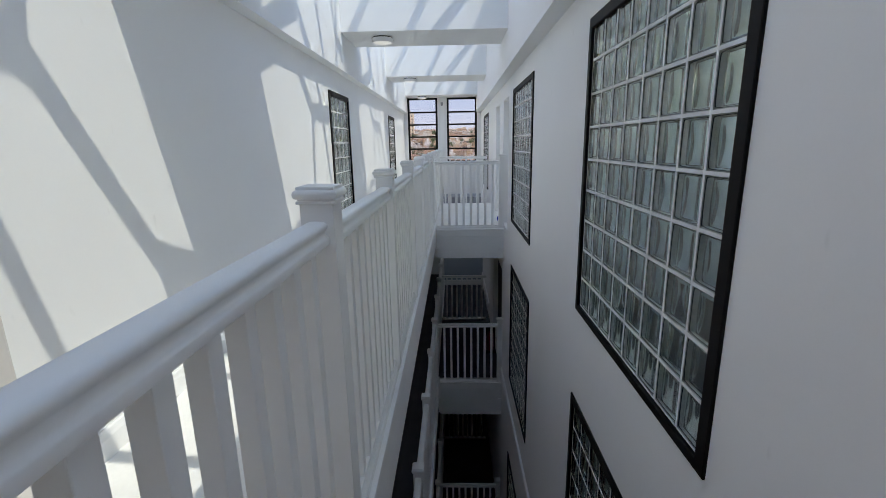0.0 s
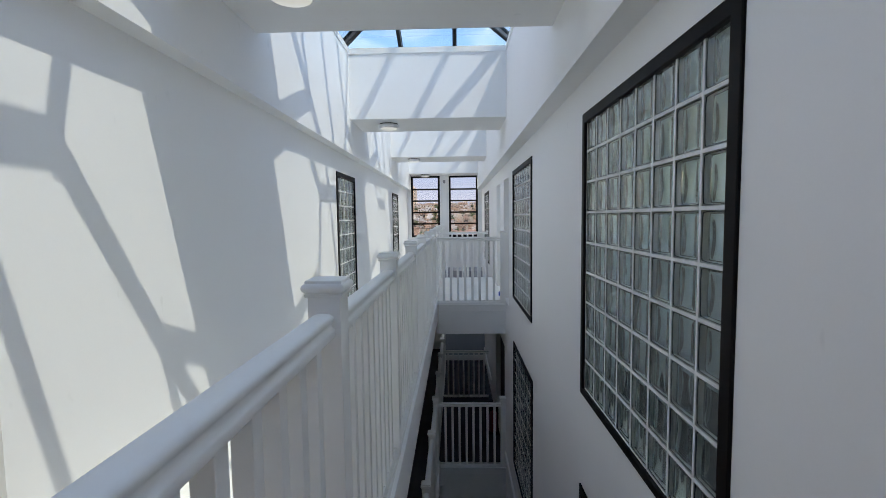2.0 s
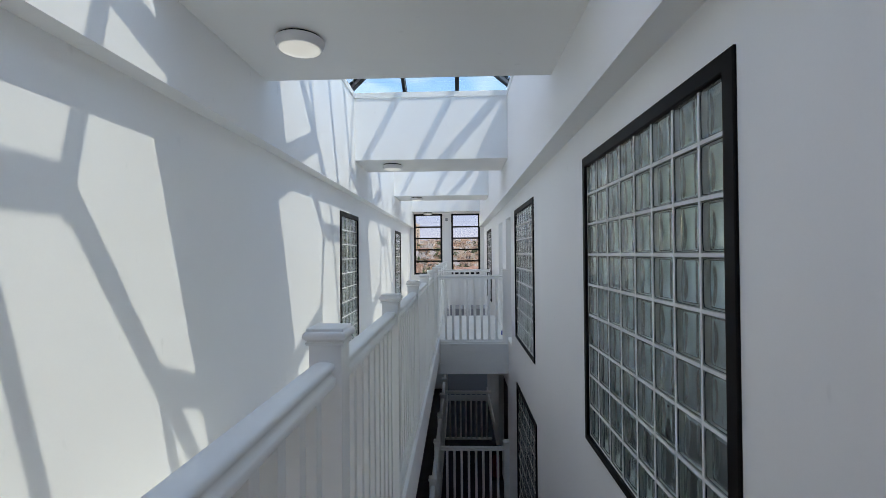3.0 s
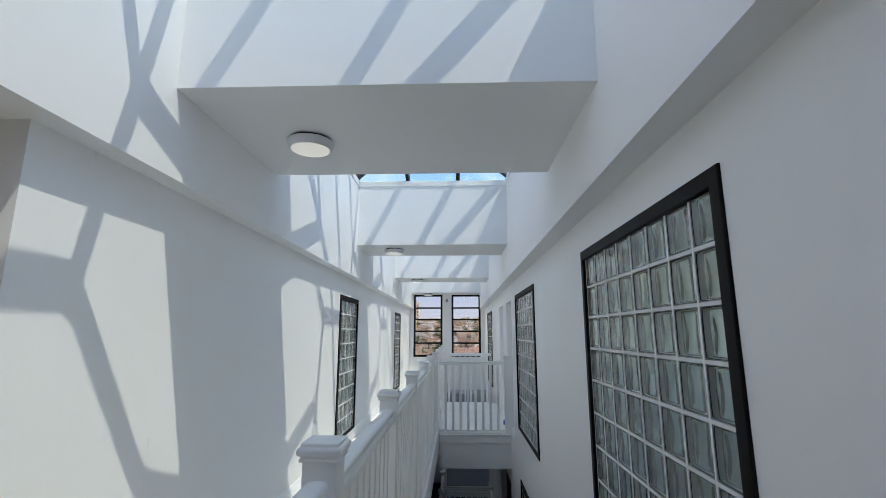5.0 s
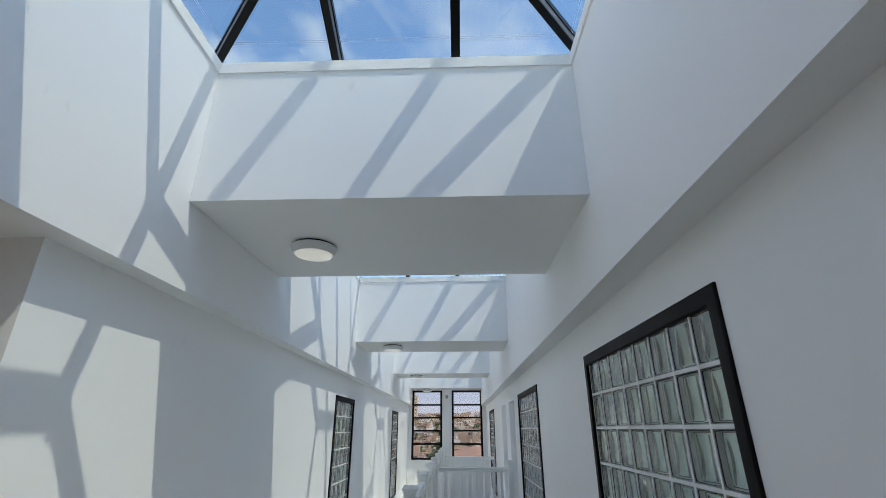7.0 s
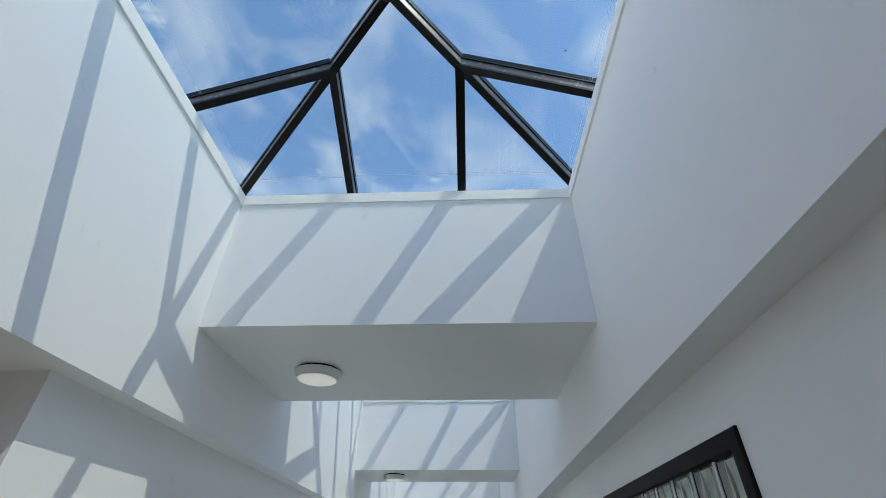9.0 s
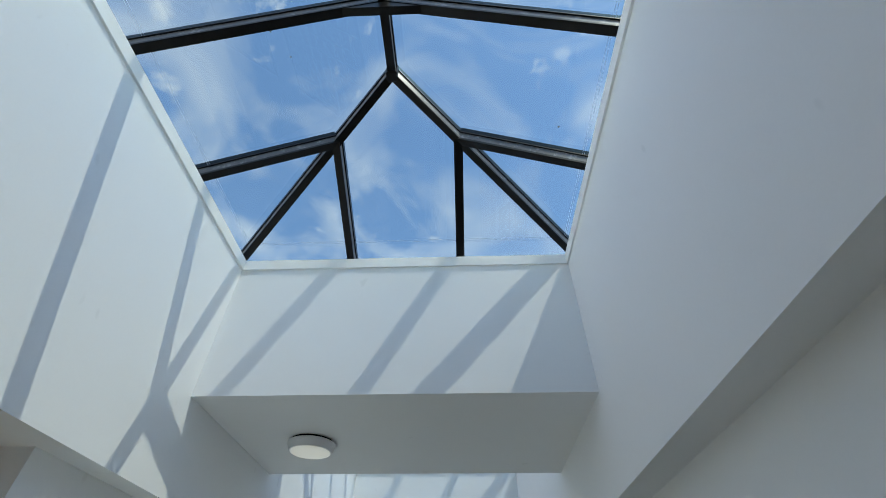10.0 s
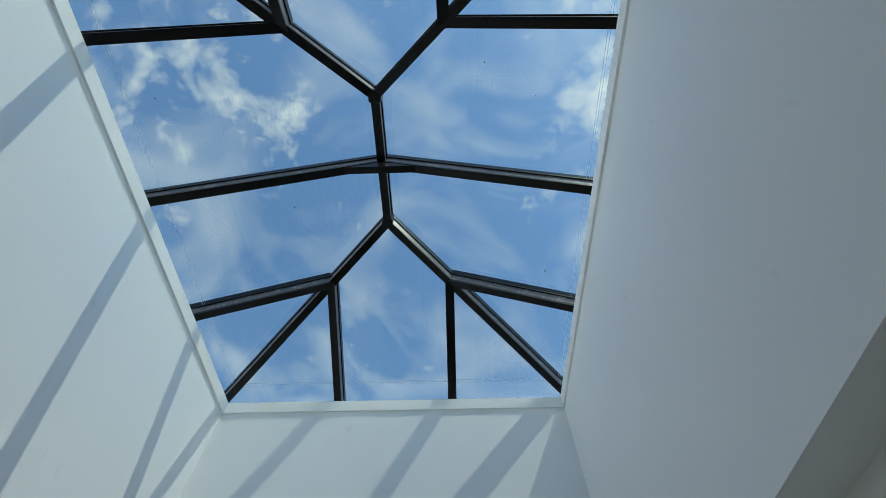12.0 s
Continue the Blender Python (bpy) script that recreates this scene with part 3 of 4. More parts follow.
# ---- doors onto the bridge ----
for a, b in DOORS:
    d = thing("door_bridge", (XR + 0.12, a, -0.06), "white painted door closed at the back of a plain reveal", "door", "", "structure")
    part("door_leaf", boxed(0, 0.044, 0.004, b - a - 0.004, 0.004, 2.086, bevel=0.003), GLOSS, d)

# dark leaves added in the doorway: the dim alcove's shade is in their colour
ALCOVE_DARK = material("alcove_dark_brown", (0.035, 0.026, 0.024), 0.5, vary=0.2, scale=3, fine=60, bump=0.1, spec=0.25, stretch=(1, 1, 0.1))
ya, yb, za, zb = LOWER_DOORWAY
d = thing("door_lower", (XR + 0.10, ya, za), "dark brown leaves standing in for the dim lower doorway", "door", "", "structure")
for k in range(2):
    half = (yb - ya) / 2
    part("door_leaf", boxed(0, 0.044, half * k + 0.004, half * (k + 1) - 0.004, 0.004, zb - za - 0.004, bevel=0.003), ALCOVE_DARK, d)

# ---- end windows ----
# grey in place of white: the lower storeys' shade is in the colour
SHADE = material("shaded_wall_grey", (0.42, 0.44, 0.48), 0.6, vary=0.06, scale=1.2, fine=60, bump=0.06)
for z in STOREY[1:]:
    structure("wall_end_lower", boxed(DECK, XR, 13.70, Y1 - 0.001, z - 0.06, z + 2.72), SHADE, "end wall of a lower storey, greyed for its shade", "wall")
    trim("baseboard", extrude(bmesh.new(), [(13.70, z - 0.06), (13.682, z - 0.06), (13.682, z + 0.08), (13.69, z + 0.105), (13.70, z + 0.11)], DECK, XR, "x"), GLOSS, "white moulded skirting board", "skirting")
def tall_window(x0, x1, base, glazing, paint):
    w = thing("tall_window", (x0, Y1, base), "tall black metal window with five stacked panes", "window", "end windows")
    wide, high, fr = x1 - x0, HEAD - SILL, 0.06
    for a, b, c, d in ((0, wide, 0, fr), (0, wide, high - fr * 0.9, high), (0, fr, fr, high - fr * 0.9), (wide - fr, wide, fr, high - fr * 0.9)):
        part("frame_bar", boxed(a, b, 0.0, 0.07, c, d, bevel=0.003), paint, w)
    clear = (high - 1.9 * fr)
    for i in range(5):
        z0 = fr + clear * i / 5
        if i:
            part("glazing_bar", boxed(fr, wide - fr, 0.008, 0.062, z0 - 0.024, z0 + 0.024, bevel=0.003), paint, w)
        p = part("pane", boxed(fr, wide - fr, 0.03, 0.036, z0 + 0.02 * (i > 0), z0 + clear / 5 - 0.02 * (i < 4)), glazing, w)
        glazed(p, (0, -1, 0))
    return w


for x0, x1 in FAR_WINDOWS:
    tall_window(x0, x1, SILL, PANE, BLACK)
det = thing("wall_sensor", (-0.285, Y1, 2.55), "small grey sensor box on the pier between the windows", "sensor")
part("housing", boxed(-0.04, 0.04, -0.045, 0, -0.045, 0.045, bevel=0.008), GREYPLASTIC, det)
part("lens", turned(bmesh.new(), [(0.016, -0.056), (0.018, -0.045)], 0, -0.022, 16), BLACK, det)

# ---- roof lights ----
SEAL = material("pale_glazing_seal", (0.50, 0.60, 0.72), 0.5, vary=0.05, scale=5, fine=60, bump=0)
def roof_light(y0, y1):
    """A hipped lantern: four hips, a short ridge, jack rafters and glass between."""
    up, out, low = 0.007, 0.048, 0.078
    w = thing("roof_light", ((XLS + XRS) / 2 + 0.004, (y0 + y1) / 2 + 0.045, CURB + up), "hipped glass roof light with black metal bars", "skylight", "roof lights")
    hx, hy, rise, rl = (XRS - XLS) / 2 + out, (y1 - y0) / 2 - 0.019, 0.45, 0.377
    # the eaves oversail the shaft on every side, so that the glass starts behind the curb
    s = 1 - (1 - 0.668) * rise / (rise + low)
    hx, hy, rise = hx * (rise + low) / rise, hy + (hy - rl) * low / rise, rise + low
    ring = bmesh.new()
    for sx in (-1, 1):
        xa, xb = sorted((sx * hx, sx * (hx + 0.05)))
        box(ring, xa, xb, -hy, hy, -up + 0.003, 0.0)
    for sy in (-1, 1):
        ya, yb = sorted((sy * hy, sy * (hy + 0.05)))
        box(ring, -hx - 0.05, hx + 0.05, ya, yb, -up + 0.003, 0.0)
    part("upstand", ring, LAMPWHITE, w, "white upstand kerb")
    jx, jy, jz = hx * (1 - s), hy - s * (hy - rl), rise * s

    def bar(name, a, b):
        m = bmesh.new()
        stick(m, a, b, 0.050, 0.030, -0.064)      # outer cap over the glass
        stick(m, a, b, 0.056, 0.012, -0.028)      # flange under the glass
        stick(m, a, b, 0.046, 0.016, 0.036)       # bottom plate
        p = part(name, m, BLACKBAR, w)
        part("web", stick(bmesh.new(), a, b, 0.042, 0.053, -0.016), SCUFFED, p, "scuffed grey side of the bar")

    for sx in (-1, 1):
        for sy in (-1, 1):
            bar("hip_bar", (sx * hx, sy * hy, 0), (0, sy * rl, rise))
            bar("jack_bar", (sx * hx, sy * jy, 0), (sx * jx, sy * jy, jz))
            bar("end_bar", (sx * jx, sy * hy, 0), (sx * jx, sy * jy, jz))
        bar("rafter_bar", (sx * hx, 0, 0), (0, 0, rise))
    for sy in (-1, 1):
        part("ridge_cap", boxed(-0.034, 0.034, sy * rl - 0.03, sy * rl + 0.03, rise - 0.065, rise + 0.03, bevel=0.006), BLACKBAR, w)
    bar("ridge_bar", (0, -rl, rise), (0, rl, rise))
    tie = bmesh.new()
    vs = [tie.verts.new((x, y, z)) for y in (-0.02, 0.02) for x, z in ((-0.21, rise - 0.135), (0.21, rise - 0.135), (0.10, rise - 0.062), (-0.10, rise - 0.062))]
    for q in ((0, 1, 2, 3), (7, 6, 5, 4), (0, 4, 5, 1), (1, 5, 6, 2), (2, 6, 7, 3), (3, 7, 4, 0)):
        tie.faces.new([vs[i] for i in q])
    part("collar_tie", tie, BLACKBAR, w)

    def sheet(pts):
        bm = bmesh.new()
        lo = [bm.verts.new((x, y, z + 0.028)) for x, y, z in pts]
        hi = [bm.verts.new((x, y, z + 0.034)) for x, y, z in pts]
        bm.faces.new(lo[::-1])
        bm.faces.new(hi)
        for i in range(len(pts)):
            j = (i + 1) % len(pts)
            bm.faces.new((lo[i], lo[j], hi[j], hi[i]))
        glazed(part("pane", bm, ROOFGLASS, w), (0, 0, -1))

    for sx in (-1, 1):
        for sy in (-1, 1):
            sheet([(sx * hx, 0, 0), (sx * hx, sy * jy, 0), (sx * jx, sy * jy, jz), (0, sy * rl, rise), (0, 0, rise)])
            sheet([(sx * hx, sy * jy, 0), (sx * hx, sy * hy, 0), (sx * jx, sy * jy, jz)])
            sheet([(sx * hx, sy * hy, 0), (sx * jx, sy * hy, 0), (sx * jx, sy * jy, jz)])
    for sy in (-1, 1):
        sheet([(-jx, sy * hy, 0), (jx, sy * hy, 0), (jx, sy * jy, jz), (0, sy * rl, rise), (-jx, sy * jy, jz)])
    # pale edge seals of the glass units, and a few specks of dirt
    for sx in (-1, 1):
        for inset in (0.236, 0.246):
            f = inset / hx
            part("seal_line", stick(bmesh.new(), (sx * hx * (1 - f), -hy + inset, rise * f + 0.026), (sx * hx * (1 - f), hy - inset, rise * f + 0.026), 0.0012, 0.001), SEAL, w)
    for sy in (-1, 1):
        for inset in (0.236, 0.246):
            f = inset / (hy - rl)
            part("seal_line", stick(bmesh.new(), (-hx * (1 - f), sy * (hy - inset), rise * f + 0.026), (hx * (1 - f), sy * (hy - inset), rise * f + 0.026), 0.0012, 0.001), SEAL, w)
    dirt = random.Random(int(y0 * 10) + 50)
    for _ in range(7):
        f, g = dirt.uniform(0.25, 0.75), dirt.uniform(-0.8, 0.8)
        sx = dirt.choice((-1, 1))
        r = dirt.uniform(0.003, 0.007)
        part("speck", turned(bmesh.new(), [(r, 0.0), (r * 0.6, 0.002)], n=7), dirt.choice((SEAL, SEAL, GREYPLASTIC)), w, at=(sx * hx * (1 - f), g * (hy - f * (hy - rl)) * 0.8, rise * f + 0.0215))
    return w


for a, b in SHAFTS:
    roof_light(a, b)

# ---- ceiling lamps ----
def ceiling_lamp(x, y):
    w = thing("ceiling_lamp", (x, y, BEAM), "round white flush ceiling lamp with an opal diffuser", "lamp", "ceiling lamps")
    # base painted black: it holds the shadow gap between ring and ceiling
    part("shadow_gap_disc", turned(bmesh.new(), [(0.132, -0.014), (0.134, -0.004), (0.134, 0.0)]), BLACK, w, "base painted black for the shadow gap", smooth=True)
    part("ring", turned(bmesh.new(), [(0.126, -0.066), (0.132, -0.066), (0.1345, -0.063), (0.149, -0.022), (0.1495, -0.017), (0.147, -0.014), (0.132, -0.014)], n=64), LAMPWHITE, w, smooth=True)
    part("diffuser", turned(bmesh.new(), [(0.02, -0.080), (0.06, -0.078), (0.10, -0.0725), (0.118, -0.068), (0.126, -0.0645)], n=64), DIFFUSER, w, "glowing opal diffuser", smooth=True)
    return w


for y in (2.70, 6.62, 10.55, 14.4):
    ceiling_lamp(-0.88, y)

# ---- things on the bridge ----
bottle = thing("bottle", (0.875, 8.3, -0.06), "small blue plastic bottle on the bridge floor by the wall", "bottle")
part("body", turned(bmesh.new(), [(0.018, 0.0), (0.020, 0.003), (0.020, 0.062), (0.017, 0.072), (0.009, 0.078)], n=20), BLUEPLASTIC, bottle, smooth=True)
part("cap", turned(bmesh.new(), [(0.010, 0.078), (0.010, 0.091), (0.008, 0.094)], n=20), GLOSS, bottle, "white screw cap")

RED = material("dark_red_enamel", (0.20, 0.010, 0.012), 0.35, vary=0.08, scale=6, fine=80, bump=0.03)
ext = thing("fire_extinguisher", (0.80, 9.0, STOREY[1] - 0.06), "dark red fire extinguisher on a black stand by the lower doorway", "fire extinguisher")
stand = bmesh.new()
box(stand, -0.15, 0.12, 0.09, 0.11, 0.0, 0.60, bevel=0.006)
box(stand, -0.15, 0.12, -0.10, 0.09, 0.0, 0.025, bevel=0.006)
part("stand", stand, BLACK, ext, "black stand")
part("cylinder", turned(bmesh.new(), [(0.02, 0.026), (0.070, 0.028), (0.076, 0.04), (0.076, 0.40), (0.066, 0.44), (0.040, 0.47), (0.024, 0.485)]), RED, ext, smooth=True)
part("valve", boxed(-0.018, 0.018, -0.05, 0.03, 0.485, 0.54, bevel=0.006), BLACK, ext, "black valve and lever")
hose = bmesh.new()
bend = [(-0.02, -0.04, 0.51), (-0.085, -0.04, 0.48), (-0.105, -0.03, 0.36), (-0.095, -0.03, 0.16)]
for p, q in zip(bend, bend[1:]):
    stick(hose, p, q, 0.022, 0.022)
part("hose", hose, BLACK, ext, "black rubber hose")

# ---- the town outside ----
EARTH = material("dry_ground", (0.30, 0.25, 0.18), 0.9, vary=0.3, scale=0.03, fine=0.6, bump=0.1, stain=(0.10, 0.13, 0.06), stain_at=0.55)
STUCCO = material("pale_stucco", (0.58, 0.47, 0.37), 0.85, vary=0.1, scale=0.4, fine=12, bump=0.1, by_object=0.25)
TAN = material("tan_stucco", (0.44, 0.30, 0.20), 0.85, vary=0.12, scale=0.4, fine=12, bump=0.1, by_object=0.25)
ROSE = material("rose_stucco", (0.38, 0.25, 0.19), 0.85, vary=0.12, scale=0.4, fine=12, bump=0.1, by_object=0.25)
LIME = material("whitewash", (0.62, 0.58, 0.54), 0.85, vary=0.08, scale=0.4, fine=12, bump=0.1, by_object=0.12)
TILE = material("terracotta_roof", (0.33, 0.19, 0.13), 0.85, vary=0.2, scale=0.8, fine=14, bump=0.3, by_object=0.2)
LEAF = material("olive_foliage", (0.07, 0.10, 0.04), 0.8, vary=0.4, scale=1.5, fine=9, bump=0.2, by_object=0.25)
DARKPANE = material("far_window_glass", (0.05, 0.06, 0.07), 0.15, vary=0.1, scale=3, fine=20, bump=0)
gnd = bmesh.new()
N = 40
GROUND = -15.0


def hill(x, y):
    far = max(0.0, min(1.0, (y - 120) / 420))
    return GROUND + far * (31 + 6 * noise.noise((x * 0.006, y * 0.006, 3.0)) + 4 * noise.noise((x * 0.03, y * 0.03, 7.0))) - 60 * max(0.0, min(1.0, (y - 620) / 900))


rows = []
for j in range(N + 1):
    y = -900 + 3400 * j / N
    rows.append([gnd.verts.new((-1600 + 3200 * i / N, y, hill(-1600 + 3200 * i / N, y) if y > 60 else GROUND)) for i in range(N + 1)])
for a, b in zip(rows, rows[1:]):
    for i in range(N):
        gnd.faces.new((a[i], a[i + 1], b[i + 1], b[i]))
structure("ground", gnd, EARTH, "dry hillside under the town", "ground")

# the hazy sky behind the town
haze = bpy.data.materials.new("hazy_sky")
haze.use_nodes = True
hn, hl = haze.node_tree.nodes, haze.node_tree.links
hn.clear()
he, ho, hc, hs, hg = hn.new("ShaderNodeEmission"), hn.new("ShaderNodeOutputMaterial"), hn.new("ShaderNodeTexCoord"), hn.new("ShaderNodeSeparateXYZ"), hn.new("ShaderNodeValToRGB")
hg.color_ramp.elements[0].position, hg.color_ramp.elements[0].color = 0.05, (0.50, 0.58, 0.74, 1)
hg.color_ramp.elements[1].position, hg.color_ramp.elements[1].color = 0.6, (0.30, 0.44, 0.74, 1)
hl.new(hc.outputs["Generated"], hs.inputs["Vector"])
hl.new(hs.outputs["Z"], hg.inputs["Fac"])
hl.new(hg.outputs["Color"], he.inputs["Color"])
he.inputs["Strength"].default_value = 0.47
hl.new(he.outputs["Emission"], ho.inputs["Surface"])
structure("backdrop", boxed(-420, 420, 1500, 1502, -80, 260), haze, "hazy blue sky behind the town", "sky")

# buildings of the town
rng = random.Random(7)
WINDOWMESH = mesh_of("window", boxed(-0.5, 0.5, -0.06, 0.02, -0.7, 0.7), DARKPANE)


def building(x, y, wide, deep, top, storeys, hipped, walls=STUCCO, label="pale rendered town building with rows of windows", roofs=None):
    base = hill(x, y) if y > 60 else GROUND
    b = thing("building", (x, y, base - 0.5), label, "building", "buildings of the town")
    h = top - base + 0.5
    part("wall", boxed(-wide / 2, wide / 2, -deep / 2, deep / 2, 0, h), walls, b)
    r = bmesh.new()
    if hipped:
        o, rise = 0.5, wide * 0.16
        lo = [r.verts.new((sx * (wide / 2 + o), sy * (deep / 2 + o), h)) for sx, sy in ((-1, -1), (1, -1), (1, 1), (-1, 1))]
        k = max(0.0, deep / 2 - wide / 2)
        hi = [r.verts.new((0, -k - 0.05, h + rise)), r.verts.new((0, k + 0.05, h + rise))]
        for q in ((lo[0], lo[1], hi[0]), (lo[1], lo[2], hi[1], hi[0]), (lo[2], lo[3], hi[1]), (lo[3], lo[0], hi[0], hi[1]), lo[::-1]):
            r.faces.new(q)
        part("roof", r, roofs or TILE, b, "terracotta tiled hipped roof")
    else:
        for xa, xb, ya, yb in ((-1, 1, -1, -0.94), (-1, 1, 0.94, 1), (-1, -0.94, -0.94, 0.94), (0.94, 1, -0.94, 0.94)):
            box(r, xa * wide / 2, xb * wide / 2, ya * deep / 2, yb * deep / 2, h, h + 0.8)
        part("parapet", r, walls, b)
        part("roof_hut", boxed(-wide * 0.2, wide * 0.12, -deep * 0.1, deep * 0.25, h, h + 2.4), walls, b)
    n = max(2, int(wide / 3.2))
    for s in range(storeys):
        for i in range(n):
            z = h - 1.9 - 3.0 * s
            if z > 1.5:
                shared("window", WINDOWMESH, b, (-wide / 2 + wide * (i + 0.5) / n, -deep / 2, z))
    return b


# the near hipped roof, with raised ribs along its tiles
near = building(1.55, 44, 8.0, 9.0, -1.05, 2, True, label="tan house with a ribbed terracotta hipped roof")
for i in range(9):
    f = -1 + 2 * i / 8
    part("roof_rib", stick(bmesh.new(), (f * 4.5, -5.0, -1.05 - GROUND + 0.52), (f * 0.35, -0.6, -1.05 - GROUND + 0.5 + 1.2), 0.16, 0.12), TILE, near)
building(-3.9, 47, 5.0, 7.0, -1.75, 2, True, TAN, label="tan house with a red tiled roof")
building(-38.4, 420, 5.5, 9.0, 28.0, 9, False, STUCCO, label="tall cream tower block over the town")
for x, y, wide, top, hip, walls in ((-6.6, 74, 6.0, -0.9, True, STUCCO), (-1.0, 82, 6.5, -0.7, False, TAN), (3.7, 70, 5.5, -0.6, False, TAN), (-9.2, 96, 5.0, 0.2, False, ROSE), (1.2, 100, 6.0, 0.1, True, STUCCO), (5.8, 108, 6.0, 0.3, False, LIME)):
    building(x, y, wide * 0.62, wide * 0.7, top - 2.2, 3, hip, walls, label={"tan_stucco": "tan rendered town house with dark windows", "rose_stucco": "rose rendered town house with dark windows", "whitewash": "whitewashed town house with dark windows"}.get(walls.name, "cream rendered town house with dark windows"))
for k in range(44):
    y = 58 + 1.3 * k + rng.uniform(-1, 1)
    x = y * rng.uniform(-0.115, 0.075)
    walls = rng.choice((STUCCO, TAN, TAN, ROSE, LIME))
    building(x, y, rng.uniform(1.8, 3.6), rng.uniform(2.5, 4.5), -6.4 + 0.04 * (y - 58) + rng.uniform(-0.9, 0.5), 2, rng.random() < 0.4, walls, label="small rendered town house among others on the slope")
for k in range(225):
    y = 118 + 1.04 * k + rng.uniform(-3, 3)
    x = y * rng.uniform(-0.13, 0.09)
    g = hill(x, y)
    walls = rng.choice((STUCCO, LIME, LIME, TAN, ROSE))
    building(x, y, rng.uniform(2.2, 5.5), rng.uniform(3, 6), g + rng.uniform(1.8, 5), 2, rng.random() < 0.6, walls)

# the furthest houses, too small to tell apart
far_houses = bmesh.new()
for k in range(230):
    y = 345 + 0.92 * k + rng.uniform(-3, 3)
    x = y * rng.uniform(-0.13, 0.09)
    g, wx2, wy2, h = hill(x, y) - 0.5, rng.uniform(1.2, 3.2), rng.uniform(1.5, 3), rng.uniform(2.3, 5.5)
    was = len(far_houses.faces)
    box(far_houses, x - wx2, x + wx2, y - wy2, y + wy2, g, g + h)
    far_houses.faces.ensure_lookup_table()
    paint = rng.choice((0, 1, 1, 2, 3))
    for f in far_houses.faces[was:]:
        f.material_index = paint
    if rng.random() < 0.6:
        eaves = [far_houses.verts.new((x + sx * (wx2 + 0.3), y + sy * (wy2 + 0.3), g + h)) for sx, sy in ((-1, -1), (1, -1), (1, 1), (-1, 1))]
        peak = far_houses.verts.new((x, y, g + h + wx2 * 0.35))
        for q in range(4):
            far_houses.faces.new((eaves[q], eaves[(q + 1) % 4], peak)).material_index = 4
    for q in (-0.45, 0.45):
        was = len(far_houses.faces)
        box(far_houses, x + wx2 * q - 0.4, x + wx2 * q + 0.4, y - wy2 - 0.05, y - wy2, g + h - 1.7, g + h - 0.6)
        far_houses.faces.ensure_lookup_table()
        for f in far_houses.faces[was:]:
            f.material_index = 5
far_mesh = mesh_of("far_houses", far_houses, STUCCO)
for extra in (LIME, TAN, ROSE, TILE, DARKPANE):
    far_mesh.materials.append(extra)
tagged(new("far_houses", far_mesh), "many small pale houses with red roofs on the far hillside", "houses", "", "stuff")

# trees between the houses
def crown_mesh(seed, r):
    q = random.Random(seed)
    bm = bmesh.new()
    lobes = [(Vector((q.uniform(-1, 1), q.uniform(-1, 1), q.uniform(-0.5, 0.8))) * r * 0.6, r * q.uniform(0.35, 0.6)) for _ in range(9)]
    for c, s in lobes:
        for _ in range(70):
            d = Vector((q.gauss(0, 1), q.gauss(0, 1), q.gauss(0, 1))).normalized()
            p = c + d * s * q.uniform(0.75, 1.08)
            u = Vector((q.gauss(0, 1), q.gauss(0, 1), q.gauss(0, 1))).normalized() * r * 0.11
            v = u.cross(d).normalized() * r * 0.09
            bm.faces.new([bm.verts.new(p + w) for w in (u, v, -u, -v)])
    return mesh_of("crown", bm, LEAF)


CROWNS = [crown_mesh(s, 2.6) for s in (1, 2, 3)]
BARK = material("grey_bark", (0.16, 0.12, 0.09), 0.9, vary=0.2, scale=2, fine=20, bump=0.3)


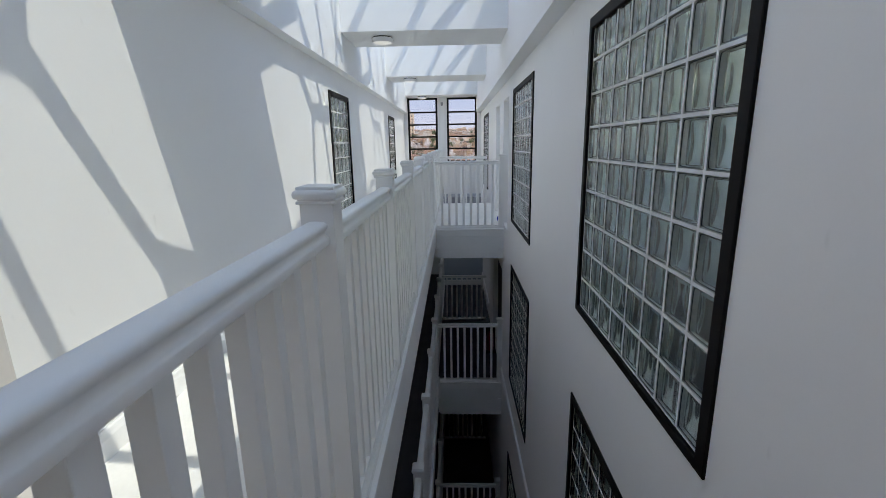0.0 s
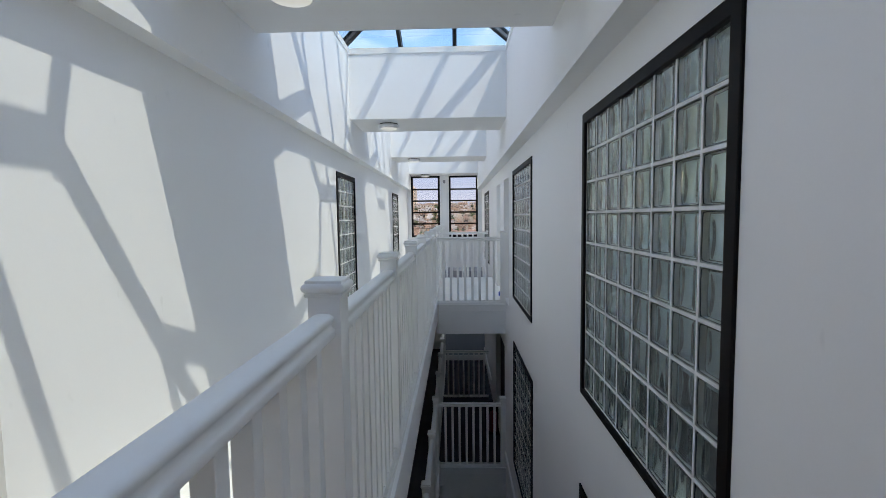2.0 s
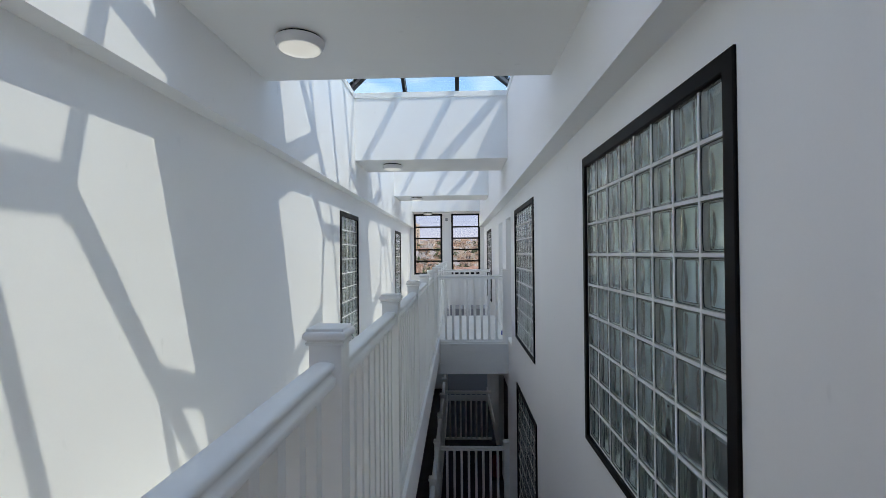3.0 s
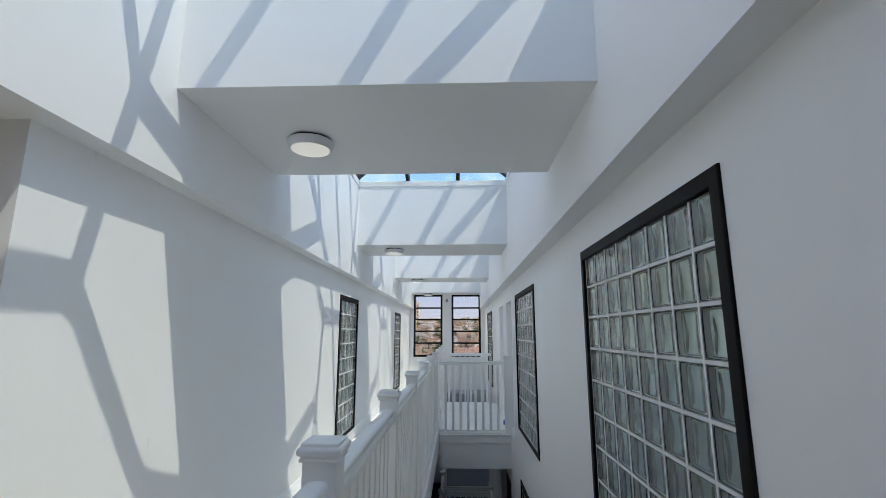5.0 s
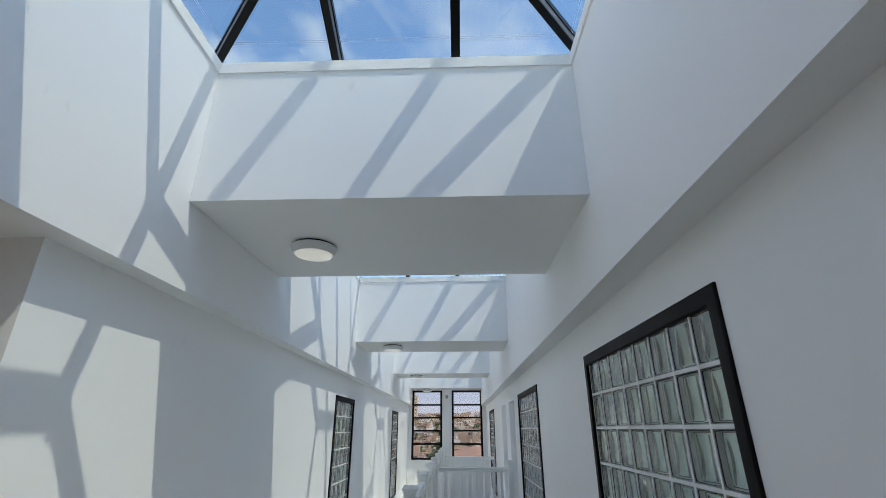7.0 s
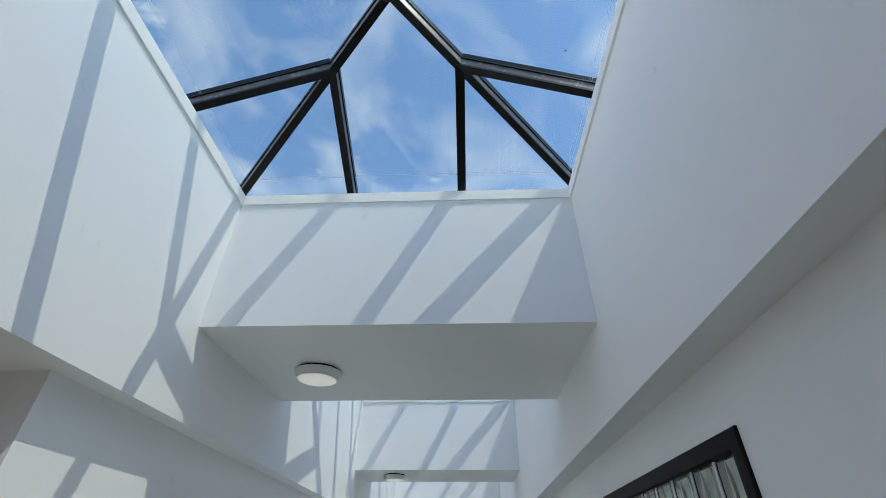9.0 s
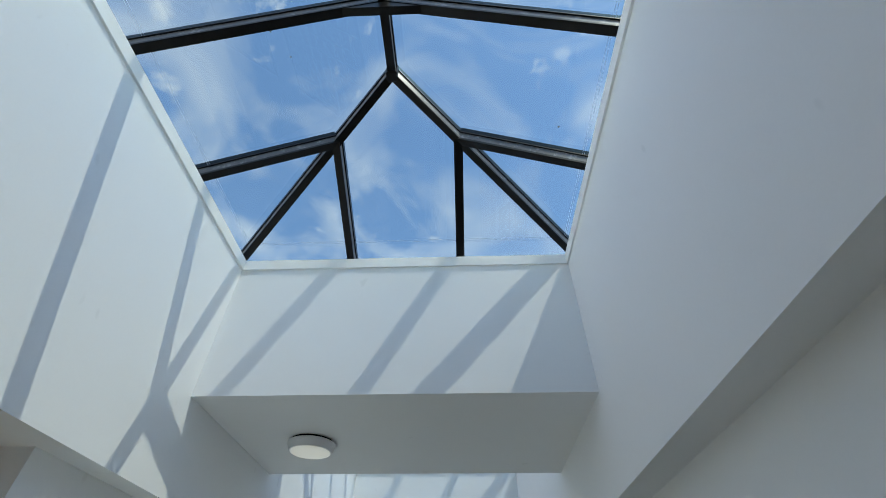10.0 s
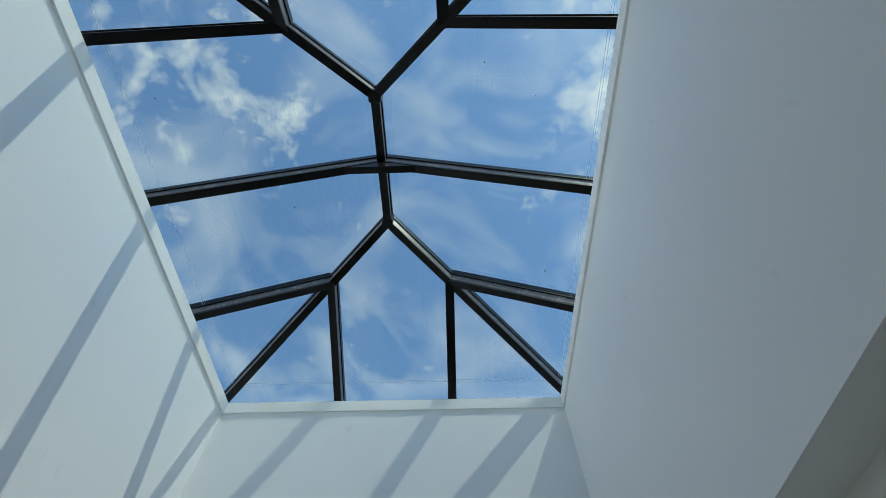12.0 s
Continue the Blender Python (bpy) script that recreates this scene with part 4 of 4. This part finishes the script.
def tree(x, y, top, size):
    base = hill(x, y) if y > 60 else GROUND
    t = thing("tree", (x, y, base), "leafy olive-green tree among the houses", "tree", "trees of the town")
    h = top - base
    tr = bmesh.new()
    turned(tr, [(0.30, 0), (0.22, h * 0.4), (0.10, h - 1.2)], n=8)
    for i in range(4):
        an = i * 1.7
        stick(tr, (0, 0, h * 0.6), (math.cos(an) * 1.4, math.sin(an) * 1.4, h - 1.6), 0.12, 0.12)
    part("trunk", tr, BARK, t)
    c = shared("crown", CROWNS[int(abs(x * 7 + y)) % 3], t, (0, 0, h - 2.2 * size))
    c.scale = (size, size, size)
    return t


for x, y, top, size in ((-3.2, 62, -0.6, 0.55), (-2.3, 66, -0.5, 0.5), (-5.9, 64, -1.2, 0.5), (5.1, 92, 1.4, 1.2), (6.3, 95, 1.0, 1.1),
                        (-9, 120, -0.8, 1.2), (2.0, 118, -1.6, 1.1), (9, 180, 0.5, 1.6), (-12, 190, 0.3, 1.5), (-1.5, 112, 0.9, 1.0), (-4.2, 130, 0.8, 1.2), (4.4, 150, 1.2, 1.4), (-14, 160, 1.0, 1.3), (7.5, 125, 1.4, 1.3), (-7.2, 205, 1.8, 1.6), (14, 380, 6.5, 2.2), (17, 385, 6.8, 2.4), (-20, 400, 6.0, 2.2), (22, 400, 6.4, 2.2)):
    tree(x, y, top - (4.0 if y < 300 else 0.0), size * 0.8)
for k in range(46):
    y = 66 + 8.5 * k * rng.uniform(0.8, 1.1)
    x = y * rng.uniform(-0.11, 0.08)
    tree(x, y, hill(x, y) + rng.uniform(3.5, 6), rng.uniform(0.5, 0.9) * (1 + y / 300))

# tall hedge added to hide the bright sky and green the gallery's glass blocks
hq = random.Random(11)
hb = bmesh.new()
box(hb, -3.8, -2.7, 2.0, 15.5, GROUND, 4.6)
for _ in range(5000):
    p = Vector((-2.7 + hq.uniform(-0.1, 0.25), hq.uniform(2.0, 15.5), hq.uniform(-4.0, 4.9)))
    u = Vector((hq.gauss(0, 1), hq.gauss(0, 1), hq.gauss(0, 1))).normalized() * 0.09
    v = u.cross(Vector((1, hq.uniform(-0.6, 0.6), hq.uniform(-0.6, 0.6)))).normalized() * 0.06
    hb.faces.new([hb.verts.new(p + w) for w in (u, v, -u, -v)])
tagged(new("hedge", mesh_of("hedge", hb, LEAF)), "tall green hedge added to block the sky behind the glass blocks", "hedge", "", "stuff")
